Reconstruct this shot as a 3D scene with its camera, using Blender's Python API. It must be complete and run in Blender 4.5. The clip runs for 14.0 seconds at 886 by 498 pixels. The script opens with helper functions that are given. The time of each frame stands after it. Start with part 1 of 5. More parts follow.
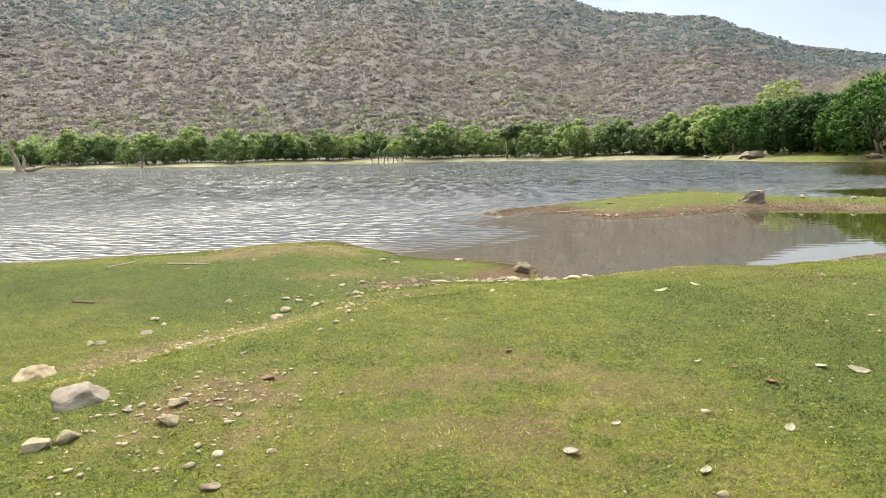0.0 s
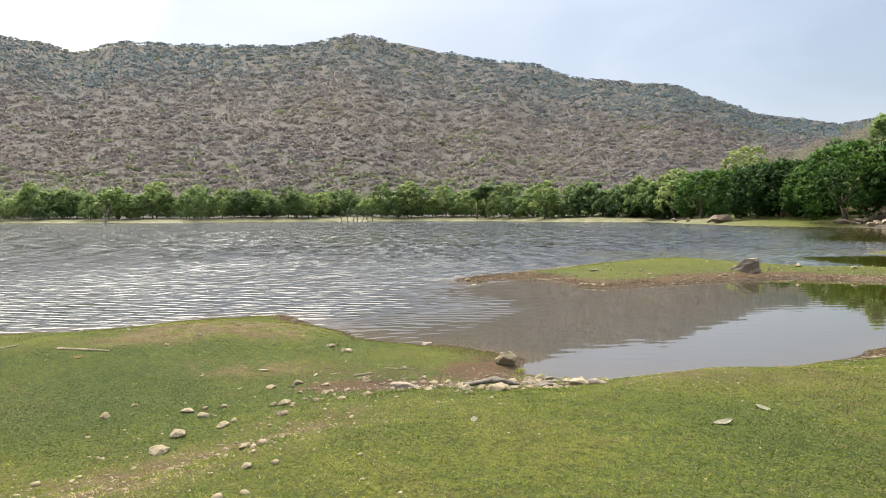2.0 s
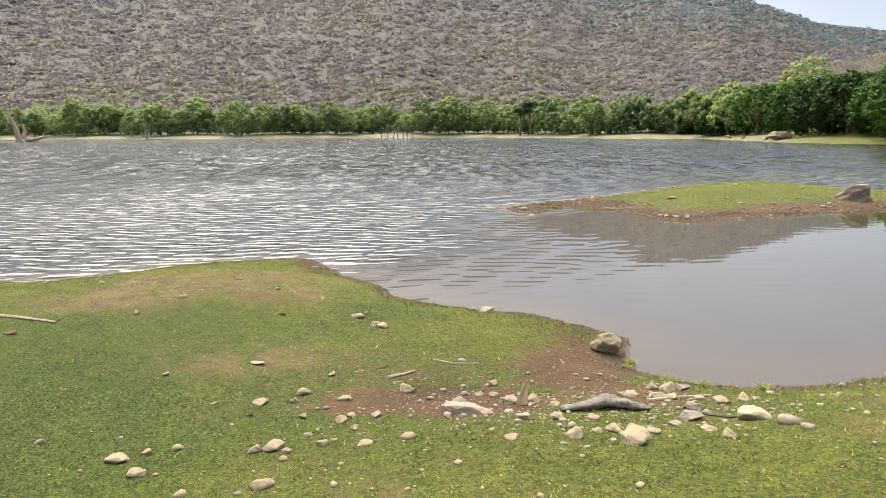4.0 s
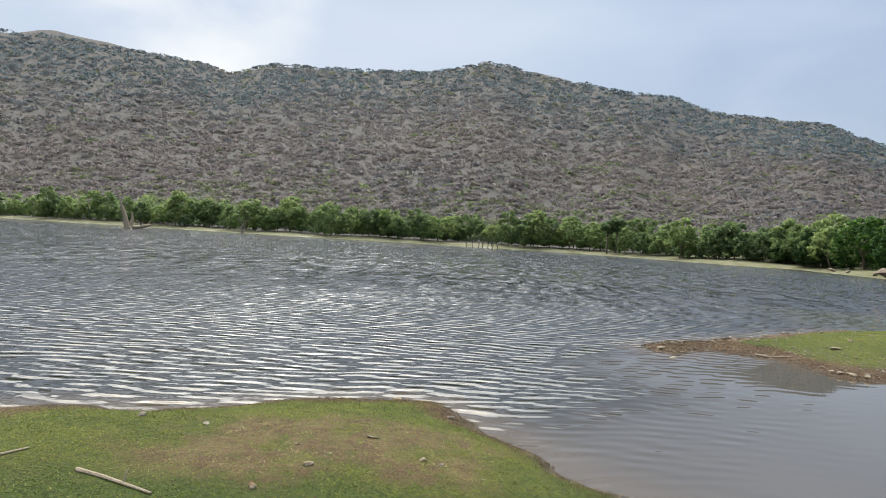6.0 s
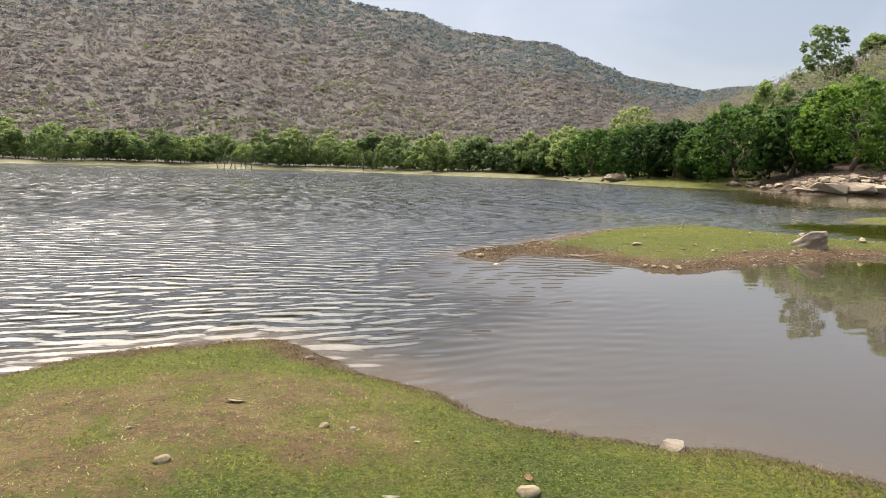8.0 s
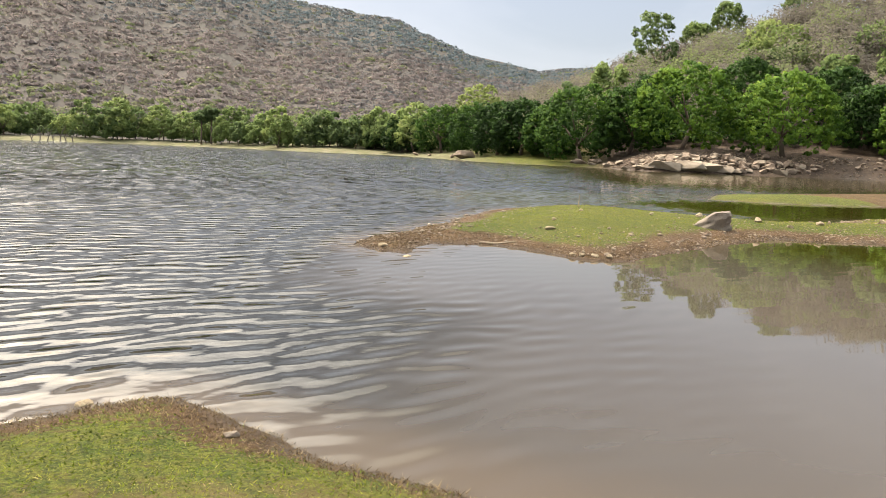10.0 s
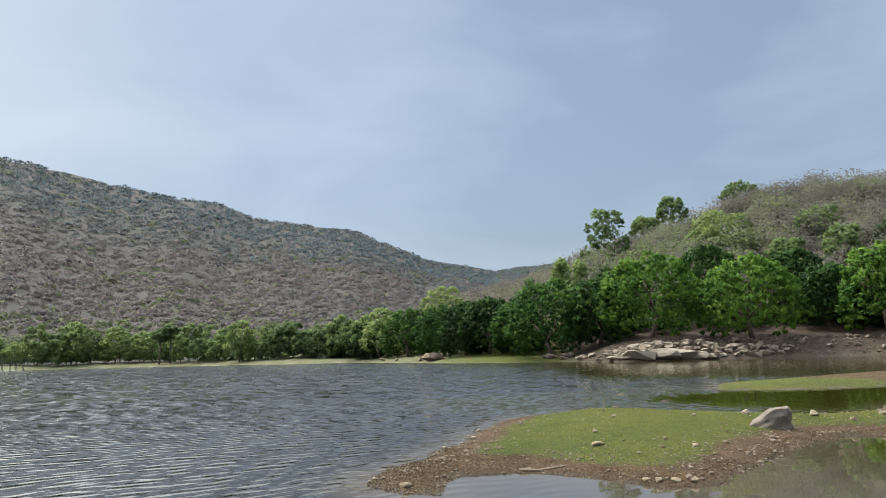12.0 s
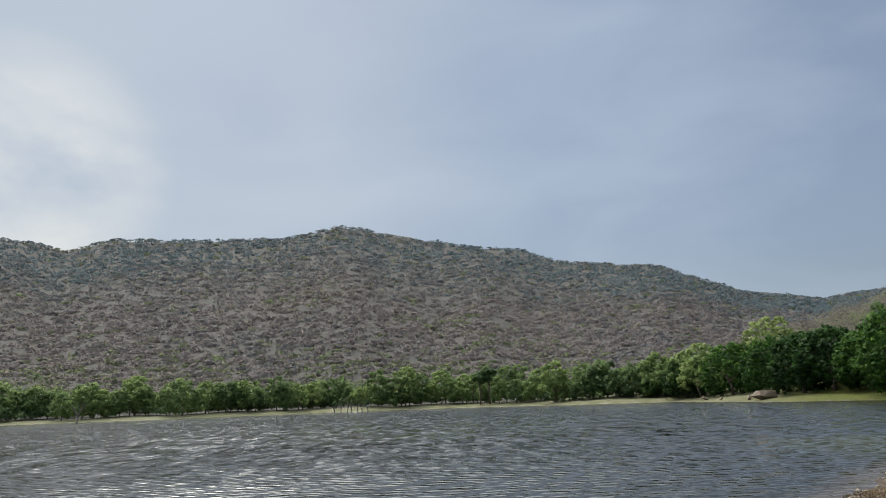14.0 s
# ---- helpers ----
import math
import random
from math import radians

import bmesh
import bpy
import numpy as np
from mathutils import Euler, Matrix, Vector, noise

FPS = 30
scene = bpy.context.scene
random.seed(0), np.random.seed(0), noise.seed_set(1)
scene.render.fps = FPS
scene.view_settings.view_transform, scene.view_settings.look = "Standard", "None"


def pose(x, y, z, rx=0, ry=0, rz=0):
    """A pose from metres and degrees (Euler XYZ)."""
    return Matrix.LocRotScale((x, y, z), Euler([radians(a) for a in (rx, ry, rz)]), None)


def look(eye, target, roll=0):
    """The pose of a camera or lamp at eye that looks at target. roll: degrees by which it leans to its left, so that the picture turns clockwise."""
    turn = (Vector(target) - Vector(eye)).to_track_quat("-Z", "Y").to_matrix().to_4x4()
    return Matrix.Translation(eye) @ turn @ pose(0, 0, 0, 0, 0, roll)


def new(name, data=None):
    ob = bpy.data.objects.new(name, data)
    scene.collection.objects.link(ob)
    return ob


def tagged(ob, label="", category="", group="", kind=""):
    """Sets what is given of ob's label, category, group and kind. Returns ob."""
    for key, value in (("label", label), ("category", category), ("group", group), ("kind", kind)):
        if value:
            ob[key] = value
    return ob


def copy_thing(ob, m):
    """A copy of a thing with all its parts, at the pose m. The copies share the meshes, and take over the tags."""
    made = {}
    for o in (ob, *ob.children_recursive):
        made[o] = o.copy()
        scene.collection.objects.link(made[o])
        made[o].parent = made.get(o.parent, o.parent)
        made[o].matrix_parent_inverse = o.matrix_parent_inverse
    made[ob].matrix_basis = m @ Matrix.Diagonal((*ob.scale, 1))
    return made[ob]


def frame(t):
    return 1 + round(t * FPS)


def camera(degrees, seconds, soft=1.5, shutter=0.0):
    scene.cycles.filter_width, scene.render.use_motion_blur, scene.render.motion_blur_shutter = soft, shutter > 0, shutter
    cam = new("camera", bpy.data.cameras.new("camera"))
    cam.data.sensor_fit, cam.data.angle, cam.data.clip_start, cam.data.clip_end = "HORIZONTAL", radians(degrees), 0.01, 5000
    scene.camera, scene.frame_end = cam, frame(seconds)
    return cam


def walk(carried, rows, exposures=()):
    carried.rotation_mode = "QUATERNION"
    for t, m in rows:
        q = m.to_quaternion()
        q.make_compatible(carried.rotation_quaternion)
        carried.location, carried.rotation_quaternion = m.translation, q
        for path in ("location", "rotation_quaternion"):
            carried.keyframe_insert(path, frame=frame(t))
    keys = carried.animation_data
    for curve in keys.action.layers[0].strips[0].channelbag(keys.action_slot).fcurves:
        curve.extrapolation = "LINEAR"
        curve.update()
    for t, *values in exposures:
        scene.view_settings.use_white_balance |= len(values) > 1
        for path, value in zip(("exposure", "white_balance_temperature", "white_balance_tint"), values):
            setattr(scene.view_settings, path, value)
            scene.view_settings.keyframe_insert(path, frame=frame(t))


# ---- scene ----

cam = camera(62.26, 14.0, soft=0.7)
PATH = (
    (0.0, 0.00, -0.00, 2.11, 82.81, 1.11, -0.14),
    (0.5, 0.07, 0.67, 2.11, 84.83, -0.64, -0.46),
    (1.0, 0.08, 1.30, 2.12, 86.13, -0.25, 0.83),
    (1.5, 0.07, 1.93, 2.14, 86.38, -0.33, -1.22),
    (2.0, 0.08, 2.65, 2.15, 87.39, 0.31, -2.47),
    (4.5, -0.29, 6.45, 2.22, 80.20, 0.40, 3.71),
    (5.0, -0.62, 6.85, 2.32, 82.13, -1.65, 9.31),
    (5.5, -1.01, 7.26, 2.42, 86.84, -4.79, 11.29),
    (6.0, -1.35, 7.77, 2.41, 89.24, -3.42, 7.07),
    (6.5, -1.65, 8.17, 2.32, 87.20, -2.36, -0.54),
    (7.0, -1.89, 8.70, 2.19, 84.98, -2.86, -6.11),
    (7.5, -2.24, 9.23, 2.10, 84.25, -2.19, -9.20),
    (10.0, -2.98, 12.58, 1.99, 82.30, -2.08, -24.04),
    (10.5, -2.92, 13.38, 1.94, 84.57, -1.84, -26.96),
    (11.0, -2.90, 14.08, 2.01, 89.88, -0.98, -28.89),
    (11.5, -2.90, 14.72, 2.03, 94.14, 0.60, -29.80),
    (12.0, -2.91, 15.41, 2.11, 98.00, 1.65, -26.94),
    (12.5, -3.02, 16.02, 2.09, 100.60, 1.79, -22.13),
    (13.0, -3.32, 16.24, 2.10, 101.48, 2.34, -15.30),
    (13.5, -3.64, 16.39, 1.97, 102.29, 2.44, -7.78),
    (14.0, -3.86, 16.47, 1.90, 101.88, 2.16, -3.38),
)
EXPOSURE = ((0.0, 0.9, 6600, 7), (0.5, 0.85, 6600, 8), (1.0, 0.68, 6600, 8), (1.5, 0.72, 6650, 8), (2.0, 0.6, 6450, 9), (4.5, 0.8, 6600, 12), (5.0, 0.8, 6500, 13), (5.5, 0.6, 6400, 12), (6.0, 0.2, 6000, 8), (6.5, 0.25, 6000, 7), (7.0, 0.5, 6500, 12), (7.5, 0.55, 6700, 12), (10.0, 0.75, 7000, 12), (10.5, 0.95, 6900, 14), (11.0, 0.52, 6100, 8), (12.0, 0.18, 6000, 6), (12.5, 0.02, 6000, 6), (13.0, -0.02, 6000, 6), (14.0, -0.2, 6000, 6))
walk(cam, [(t, pose(*row)) for t, *row in PATH], EXPOSURE)

# ---- world and sun ----
SUN_AZ, SUN_EL = -27.0, 58.0          # degrees right of +y, and above the horizon


def build_world():
    world = bpy.data.worlds.new("hazy_sky")
    scene.world = world
    world.use_nodes = True
    nt = world.node_tree
    n, l = nt.nodes, nt.links
    n.clear()
    out = n.new("ShaderNodeOutputWorld")
    bg = n.new("ShaderNodeBackground")
    sky = n.new("ShaderNodeTexSky")
    sky.sky_type = "NISHITA"
    sky.sun_disc = False
    sky.sun_elevation = radians(SUN_EL)
    sky.sun_rotation = radians(SUN_AZ)
    sky.air_density, sky.dust_density, sky.ozone_density = 1.0, 3.0, 1.5
    gain = n.new("ShaderNodeVectorMath")
    gain.operation = "SCALE"
    gain.inputs["Scale"].default_value = 0.087
    l.new(sky.outputs[0], gain.inputs[0])
    # thin high cloud, whiter round the veiled sun
    geo = n.new("ShaderNodeTexCoord")
    stretch = n.new("ShaderNodeMapping")
    stretch.inputs["Scale"].default_value = (1.0, 1.0, 2.6)
    l.new(geo.outputs["Generated"], stretch.inputs[0])
    fine = n.new("ShaderNodeTexNoise")
    fine.inputs["Scale"].default_value = 2.3
    fine.inputs["Detail"].default_value = 6.0
    fine.inputs["Roughness"].default_value = 0.48
    fine.inputs["Distortion"].default_value = 0.4
    l.new(stretch.outputs[0], fine.inputs["Vector"])
    ramp = n.new("ShaderNodeMapRange")
    ramp.inputs[1].default_value, ramp.inputs[2].default_value = 0.38, 0.72
    ramp.inputs[3].default_value, ramp.inputs[4].default_value = 0.0, 0.55
    l.new(fine.outputs[0], ramp.inputs[0])
    a, e = radians(SUN_AZ), radians(14)
    dot = n.new("ShaderNodeVectorMath")
    dot.operation = "DOT_PRODUCT"
    dot.inputs[1].default_value = (math.sin(a) * math.cos(e), math.cos(a) * math.cos(e), math.sin(e))
    l.new(geo.outputs["Generated"], dot.inputs[0])
    near = n.new("ShaderNodeMapRange")
    near.interpolation_type = "SMOOTHSTEP"
    near.inputs[1].default_value, near.inputs[2].default_value = 0.74, 1.0
    near.inputs[3].default_value, near.inputs[4].default_value = 0.32, 0.58
    l.new(dot.outputs["Value"], near.inputs[0])
    cover = n.new("ShaderNodeMath")
    cover.operation = "ADD"
    cover.use_clamp = True
    l.new(ramp.outputs[0], cover.inputs[0])
    l.new(near.outputs[0], cover.inputs[1])
    glow = n.new("ShaderNodeMix")
    glow.data_type = "RGBA"
    glow.inputs["A"].default_value = (0.46, 0.54, 0.68, 1)
    glow.inputs["B"].default_value = (0.75, 0.75, 0.75, 1)
    l.new(near.outputs[0], glow.inputs["Factor"])
    mix = n.new("ShaderNodeMix")
    mix.data_type = "RGBA"
    l.new(cover.outputs[0], mix.inputs["Factor"])
    l.new(gain.outputs[0], mix.inputs["A"])
    l.new(glow.outputs["Result"], mix.inputs["B"])
    # a thin, warm place in the cloud low over the ridge
    b, c = radians(-27), radians(16.5)
    gap = n.new("ShaderNodeVectorMath")
    gap.operation = "DOT_PRODUCT"
    gap.inputs[1].default_value = (math.sin(b) * math.cos(c), math.cos(b) * math.cos(c), math.sin(c))
    l.new(geo.outputs["Generated"], gap.inputs[0])
    thin = n.new("ShaderNodeMapRange")
    thin.interpolation_type = "SMOOTHSTEP"
    thin.inputs[1].default_value, thin.inputs[2].default_value = 0.984, 1.0
    thin.inputs[4].default_value = 0.8
    l.new(gap.outputs["Value"], thin.inputs[0])
    torn = n.new("ShaderNodeMath")
    torn.operation = "MULTIPLY"
    l.new(thin.outputs[0], torn.inputs[0])
    rag = n.new("ShaderNodeMapRange")
    rag.inputs[1].default_value, rag.inputs[2].default_value = 0.35, 0.62
    l.new(fine.outputs[0], rag.inputs[0])
    l.new(rag.outputs[0], torn.inputs[1])
    warm = n.new("ShaderNodeMix")
    warm.data_type = "RGBA"
    warm.inputs["B"].default_value = (1.10, 1.02, 0.90, 1)
    l.new(torn.outputs[0], warm.inputs["Factor"])
    l.new(mix.outputs["Result"], warm.inputs["A"])
    # a veiled sky grows brighter overhead
    up = n.new("ShaderNodeSeparateXYZ")
    l.new(geo.outputs["Generated"], up.inputs[0])
    lift = n.new("ShaderNodeMapRange")
    lift.interpolation_type = "SMOOTHSTEP"
    lift.inputs[1].default_value, lift.inputs[2].default_value = 0.52, 0.80
    lift.inputs[3].default_value, lift.inputs[4].default_value = 1.0, 3.4
    l.new(up.outputs["Z"], lift.inputs[0])
    s = radians(SUN_EL)
    toward = n.new("ShaderNodeVectorMath")
    toward.operation = "DOT_PRODUCT"
    toward.inputs[1].default_value = (math.sin(a) * math.cos(s), math.cos(a) * math.cos(s), math.sin(s))
    l.new(geo.outputs["Generated"], toward.inputs[0])
    aureole = n.new("ShaderNodeMapRange")
    aureole.interpolation_type = "SMOOTHSTEP"
    aureole.inputs[1].default_value, aureole.inputs[2].default_value = 0.74, 1.0
    aureole.inputs[3].default_value, aureole.inputs[4].default_value = 0.0, 6.6
    l.new(toward.outputs["Value"], aureole.inputs[0])
    high = n.new("ShaderNodeMapRange")
    high.interpolation_type = "SMOOTHSTEP"
    high.inputs[1].default_value, high.inputs[2].default_value = 0.53, 0.64
    l.new(up.outputs["Z"], high.inputs[0])
    veil = n.new("ShaderNodeMath")
    veil.operation = "MULTIPLY"
    l.new(aureole.outputs[0], veil.inputs[0])
    l.new(high.outputs[0], veil.inputs[1])
    lifted = n.new("ShaderNodeMath")
    lifted.operation = "ADD"
    l.new(lift.outputs[0], lifted.inputs[0])
    l.new(veil.outputs[0], lifted.inputs[1])
    over = n.new("ShaderNodeVectorMath")
    over.operation = "SCALE"
    white = n.new("ShaderNodeMix")
    white.data_type, white.blend_type = "RGBA", "MULTIPLY"
    white.inputs["B"].default_value = (1.08, 1.01, 0.84, 1)
    l.new(high.outputs[0], white.inputs["Factor"])
    l.new(warm.outputs["Result"], white.inputs["A"])
    l.new(white.outputs["Result"], over.inputs[0])
    l.new(lifted.outputs[0], over.inputs["Scale"])
    l.new(over.outputs[0], bg.inputs["Color"])
    bg.inputs["Strength"].default_value = 1.0
    l.new(bg.outputs[0], out.inputs[0])


build_world()
sun = new("sun", bpy.data.lights.new("sun", "SUN"))
sun.data.energy, sun.data.angle, sun.data.color = 0.75, radians(14), (1.0, 0.95, 0.87)
_a, _e = radians(SUN_AZ), radians(SUN_EL)
sun.matrix_world = look((0, 0, 60), (-60 * math.sin(_a) * math.cos(_e), -60 * math.cos(_a) * math.cos(_e), 60 - 60 * math.sin(_e)))


# ---- materials ----
class Nodes:
    """Short wiring of a node material."""

    def __init__(self, name):
        self.mat = bpy.data.materials.new(name)
        self.mat.use_nodes = True
        self.t = self.mat.node_tree
        self.bsdf = next(n for n in self.t.nodes if n.type == "BSDF_PRINCIPLED")
        self.out = next(n for n in self.t.nodes if n.type == "OUTPUT_MATERIAL")

    def put(self, socket, value):
        if hasattr(value, "is_linked"):
            self.t.links.new(value, socket)
        elif value is not None:
            socket.default_value = value
        return self

    def node(self, kind, **inputs):
        node = self.t.nodes.new(kind)
        for key, value in inputs.items():
            self.put(node.inputs[key.replace("_", " ")], value)
        return node

    def place(self):
        return self.node("ShaderNodeTexCoord").outputs["Object"]

    def scaled(self, vec, scale, turn=0.0):
        m = self.node("ShaderNodeMapping", Vector=vec)
        m.inputs["Scale"].default_value = scale
        m.inputs["Rotation"].default_value = (0, 0, turn)
        return m.outputs[0]

    def noise(self, vec, scale, detail=3.0, rough=0.55, dist=0.0):
        return self.node("ShaderNodeTexNoise", Vector=vec, Scale=scale, Detail=detail, Roughness=rough, Distortion=dist).outputs[0]

    def span(self, value, a, b, c=0.0, d=1.0):
        m = self.node("ShaderNodeMapRange")
        for k, v in enumerate((value, a, b, c, d)):
            self.put(m.inputs[k], v)
        return m.outputs[0]

    def mix(self, fac, a, b):
        m = self.node("ShaderNodeMix")
        m.data_type = "RGBA"
        a, b = [(*v, 1) if isinstance(v, tuple) and len(v) == 3 else v for v in (a, b)]
        self.put(m.inputs["Factor"], fac).put(m.inputs["A"], a).put(m.inputs["B"], b)
        return m.outputs["Result"]

    def math(self, op, a, b=None, clamp=False):
        m = self.node("ShaderNodeMath")
        m.operation, m.use_clamp = op, clamp
        self.put(m.inputs[0], a).put(m.inputs[1], b)
        return m.outputs[0]

    def attr(self, name):
        a = self.node("ShaderNodeAttribute")
        a.attribute_name = name
        return a.outputs["Fac"]

    def ramp(self, fac, stops):
        r = self.node("ShaderNodeValToRGB", Fac=fac)
        while len(r.color_ramp.elements) < len(stops):
            r.color_ramp.elements.new(0.5)
        for el, (p, c) in zip(r.color_ramp.elements, stops):
            el.position, el.color = p, (*c, 1)
        return r.outputs[0]

    def bump(self, height, strength, distance=0.02, normal=None):
        b = self.node("ShaderNodeBump", Height=height, Strength=strength, Distance=distance)
        if normal is not None:
            self.put(b.inputs["Normal"], normal)
        return b.outputs[0]

    def done(self, color, rough, normal=None, **more):
        self.put(self.bsdf.inputs["Base Color"], (*color, 1) if isinstance(color, tuple) else color)
        self.put(self.bsdf.inputs["Roughness"], rough)
        if normal is not None:
            self.put(self.bsdf.inputs["Normal"], normal)
        for key, value in more.items():
            self.put(self.bsdf.inputs[key.replace("_", " ")], value)
        return self.mat


def mat_ground():
    m = Nodes("grazed_ground")
    p = m.place()
    broad, mid, fine = m.noise(p, 0.35, 4), m.noise(p, 1.7, 5, 0.6), m.noise(p, 9, 5, 0.65)
    tuft, grit, speck = m.noise(p, 24, 5, 0.75), m.noise(p, 58, 4, 0.8), m.noise(p, 130, 3, 0.8)
    lush = m.attr("lush")
    drift = m.math("ADD", m.math("MULTIPLY", broad, 0.5), m.math("MULTIPLY", mid, 0.5))
    turf = m.mix(m.span(drift, 0.42, 0.60), (0.048, 0.078, 0.008), (0.116, 0.126, 0.013))
    turf = m.mix(m.math("MULTIPLY", m.span(fine, 0.42, 0.66, 0, 0.7), m.span(lush, 0, 1, 1, 0.3)), turf, (0.165, 0.150, 0.026))
    turf = m.mix(m.math("MULTIPLY", lush, 0.75), turf, (0.034, 0.064, 0.008))
    soil = m.span(m.noise(p, 3.1, 5, 0.65), 0.56, 0.66, 0, 0.55)
    turf = m.mix(m.math("MULTIPLY", soil, m.span(lush, 0, 1, 1, 0.2)), turf, (0.092, 0.064, 0.025))
    # near-black flecks paint the shade in the gaps between blades
    turf = m.mix(m.span(tuft, 0.46, 0.56, 0, 0.75), turf, (0.017, 0.024, 0.003))
    turf = m.mix(m.span(grit, 0.53, 0.62, 0, 0.55), turf, (0.250, 0.250, 0.055))
    turf = m.mix(m.span(speck, 0.52, 0.60, 0, 0.5), turf, (0.016, 0.021, 0.004))
    straw = m.mix(m.span(grit, 0.46, 0.56), (0.225, 0.165, 0.075), (0.080, 0.052, 0.024))
    straw = m.mix(m.span(fine, 0.45, 0.60, 0, 0.65), straw, (0.125, 0.090, 0.038))
    straw = m.mix(m.span(speck, 0.53, 0.60, 0, 0.7), straw, (0.034, 0.023, 0.012))
    scorch = m.span(m.noise(p, 2.4, 6, 0.7), 0.45, 0.54)
    straw = m.mix(m.math("MULTIPLY", scorch, 0.9), straw, m.mix(m.span(tuft, 0.44, 0.56), (0.050, 0.030, 0.016), (0.130, 0.082, 0.042)))
    dry = m.math("ADD", m.attr("dry"), m.span(m.math("ADD", broad, m.math("MULTIPLY", fine, 0.5)), 0.82, 1.0, 0, 0.6), True)
    turf = m.mix(m.math("MULTIPLY", dry, m.span(m.math("ADD", fine, m.math("MULTIPLY", tuft, 0.6)), 0.66, 0.82, 0.25, 1)), turf, straw)
    mud = m.mix(m.span(mid, 0.35, 0.65), (0.070, 0.039, 0.016), (0.130, 0.076, 0.035))
    mud = m.mix(m.span(tuft, 0.48, 0.58, 0, 0.7), mud, (0.050, 0.031, 0.017))
    cells = m.node("ShaderNodeTexVoronoi", Vector=m.scaled(p, (1, 1, 0.3)), Scale=34.0)
    pick = m.node("ShaderNodeSeparateColor", Color=cells.outputs["Color"]).outputs
    chip = m.math("MULTIPLY", m.span(pick[0], 0.50, 0.56), m.span(cells.outputs["Distance"], 0.30, 0.42, 1, 0))
    chip = m.math("MULTIPLY", chip, m.span(m.noise(p, 0.9, 4, 0.6), 0.40, 0.60, 0.25, 1.0))
    mud = m.mix(m.math("MULTIPLY", chip, 0.85), mud, m.mix(pick[1], (0.115, 0.078, 0.048), (0.330, 0.255, 0.165)))
    mud = m.mix(m.span(speck, 0.54, 0.60, 0, 0.5), mud, (0.040, 0.026, 0.015))
    muddy = m.math("ADD", m.attr("mud"), m.span(m.math("ADD", fine, tuft), 0.7, 1.3, -0.6, 0.6), True)
    col = m.mix(m.span(muddy, 0.36, 0.62), turf, mud)
    wet = m.attr("wet")
    col = m.mix(m.math("MULTIPLY", wet, 0.75), col, (0.050, 0.034, 0.022))
    # brown bank soil, darkened with the shade of its trees
    shaded_scree = m.mix(m.span(m.noise(p, 0.7, 6, 0.7), 0.38, 0.62), (0.040, 0.028, 0.020), (0.090, 0.064, 0.046))
    col = m.mix(m.attr("bank"), col, shaded_scree)
    sand = m.mix(m.span(m.noise(p, 0.25, 5), 0.4, 0.65), (0.165, 0.150, 0.088), (0.105, 0.112, 0.045))
    col = m.mix(m.attr("strand"), col, sand)
    wild = m.mix(m.span(m.noise(p, 0.02, 6, 0.6), 0.35, 0.65), (0.082, 0.070, 0.063), (0.064, 0.061, 0.052))
    wild = m.mix(m.span(m.noise(p, 0.22, 4, 0.7), 0.45, 0.6, 0, 0.6), wild, (0.060, 0.055, 0.048))
    wild = m.mix(m.attr("knoll"), wild, m.mix(m.span(m.noise(p, 0.12, 4), 0.4, 0.6), (0.075, 0.062, 0.048), (0.066, 0.068, 0.036)))
    col = m.mix(m.attr("wild"), col, wild)
    relief = m.math("ADD", m.math("MULTIPLY", m.math("MULTIPLY", chip, muddy), 0.2), m.math("MULTIPLY", fine, 0.45))
    relief = m.math("ADD", relief, m.math("ADD", m.math("MULTIPLY", tuft, 0.4), m.math("MULTIPLY", grit, 0.15)))
    return m.done(col, m.span(wet, 0, 1, 0.92, 0.45), m.bump(relief, 1.0, 0.07), Specular_IOR_Level=0.25)


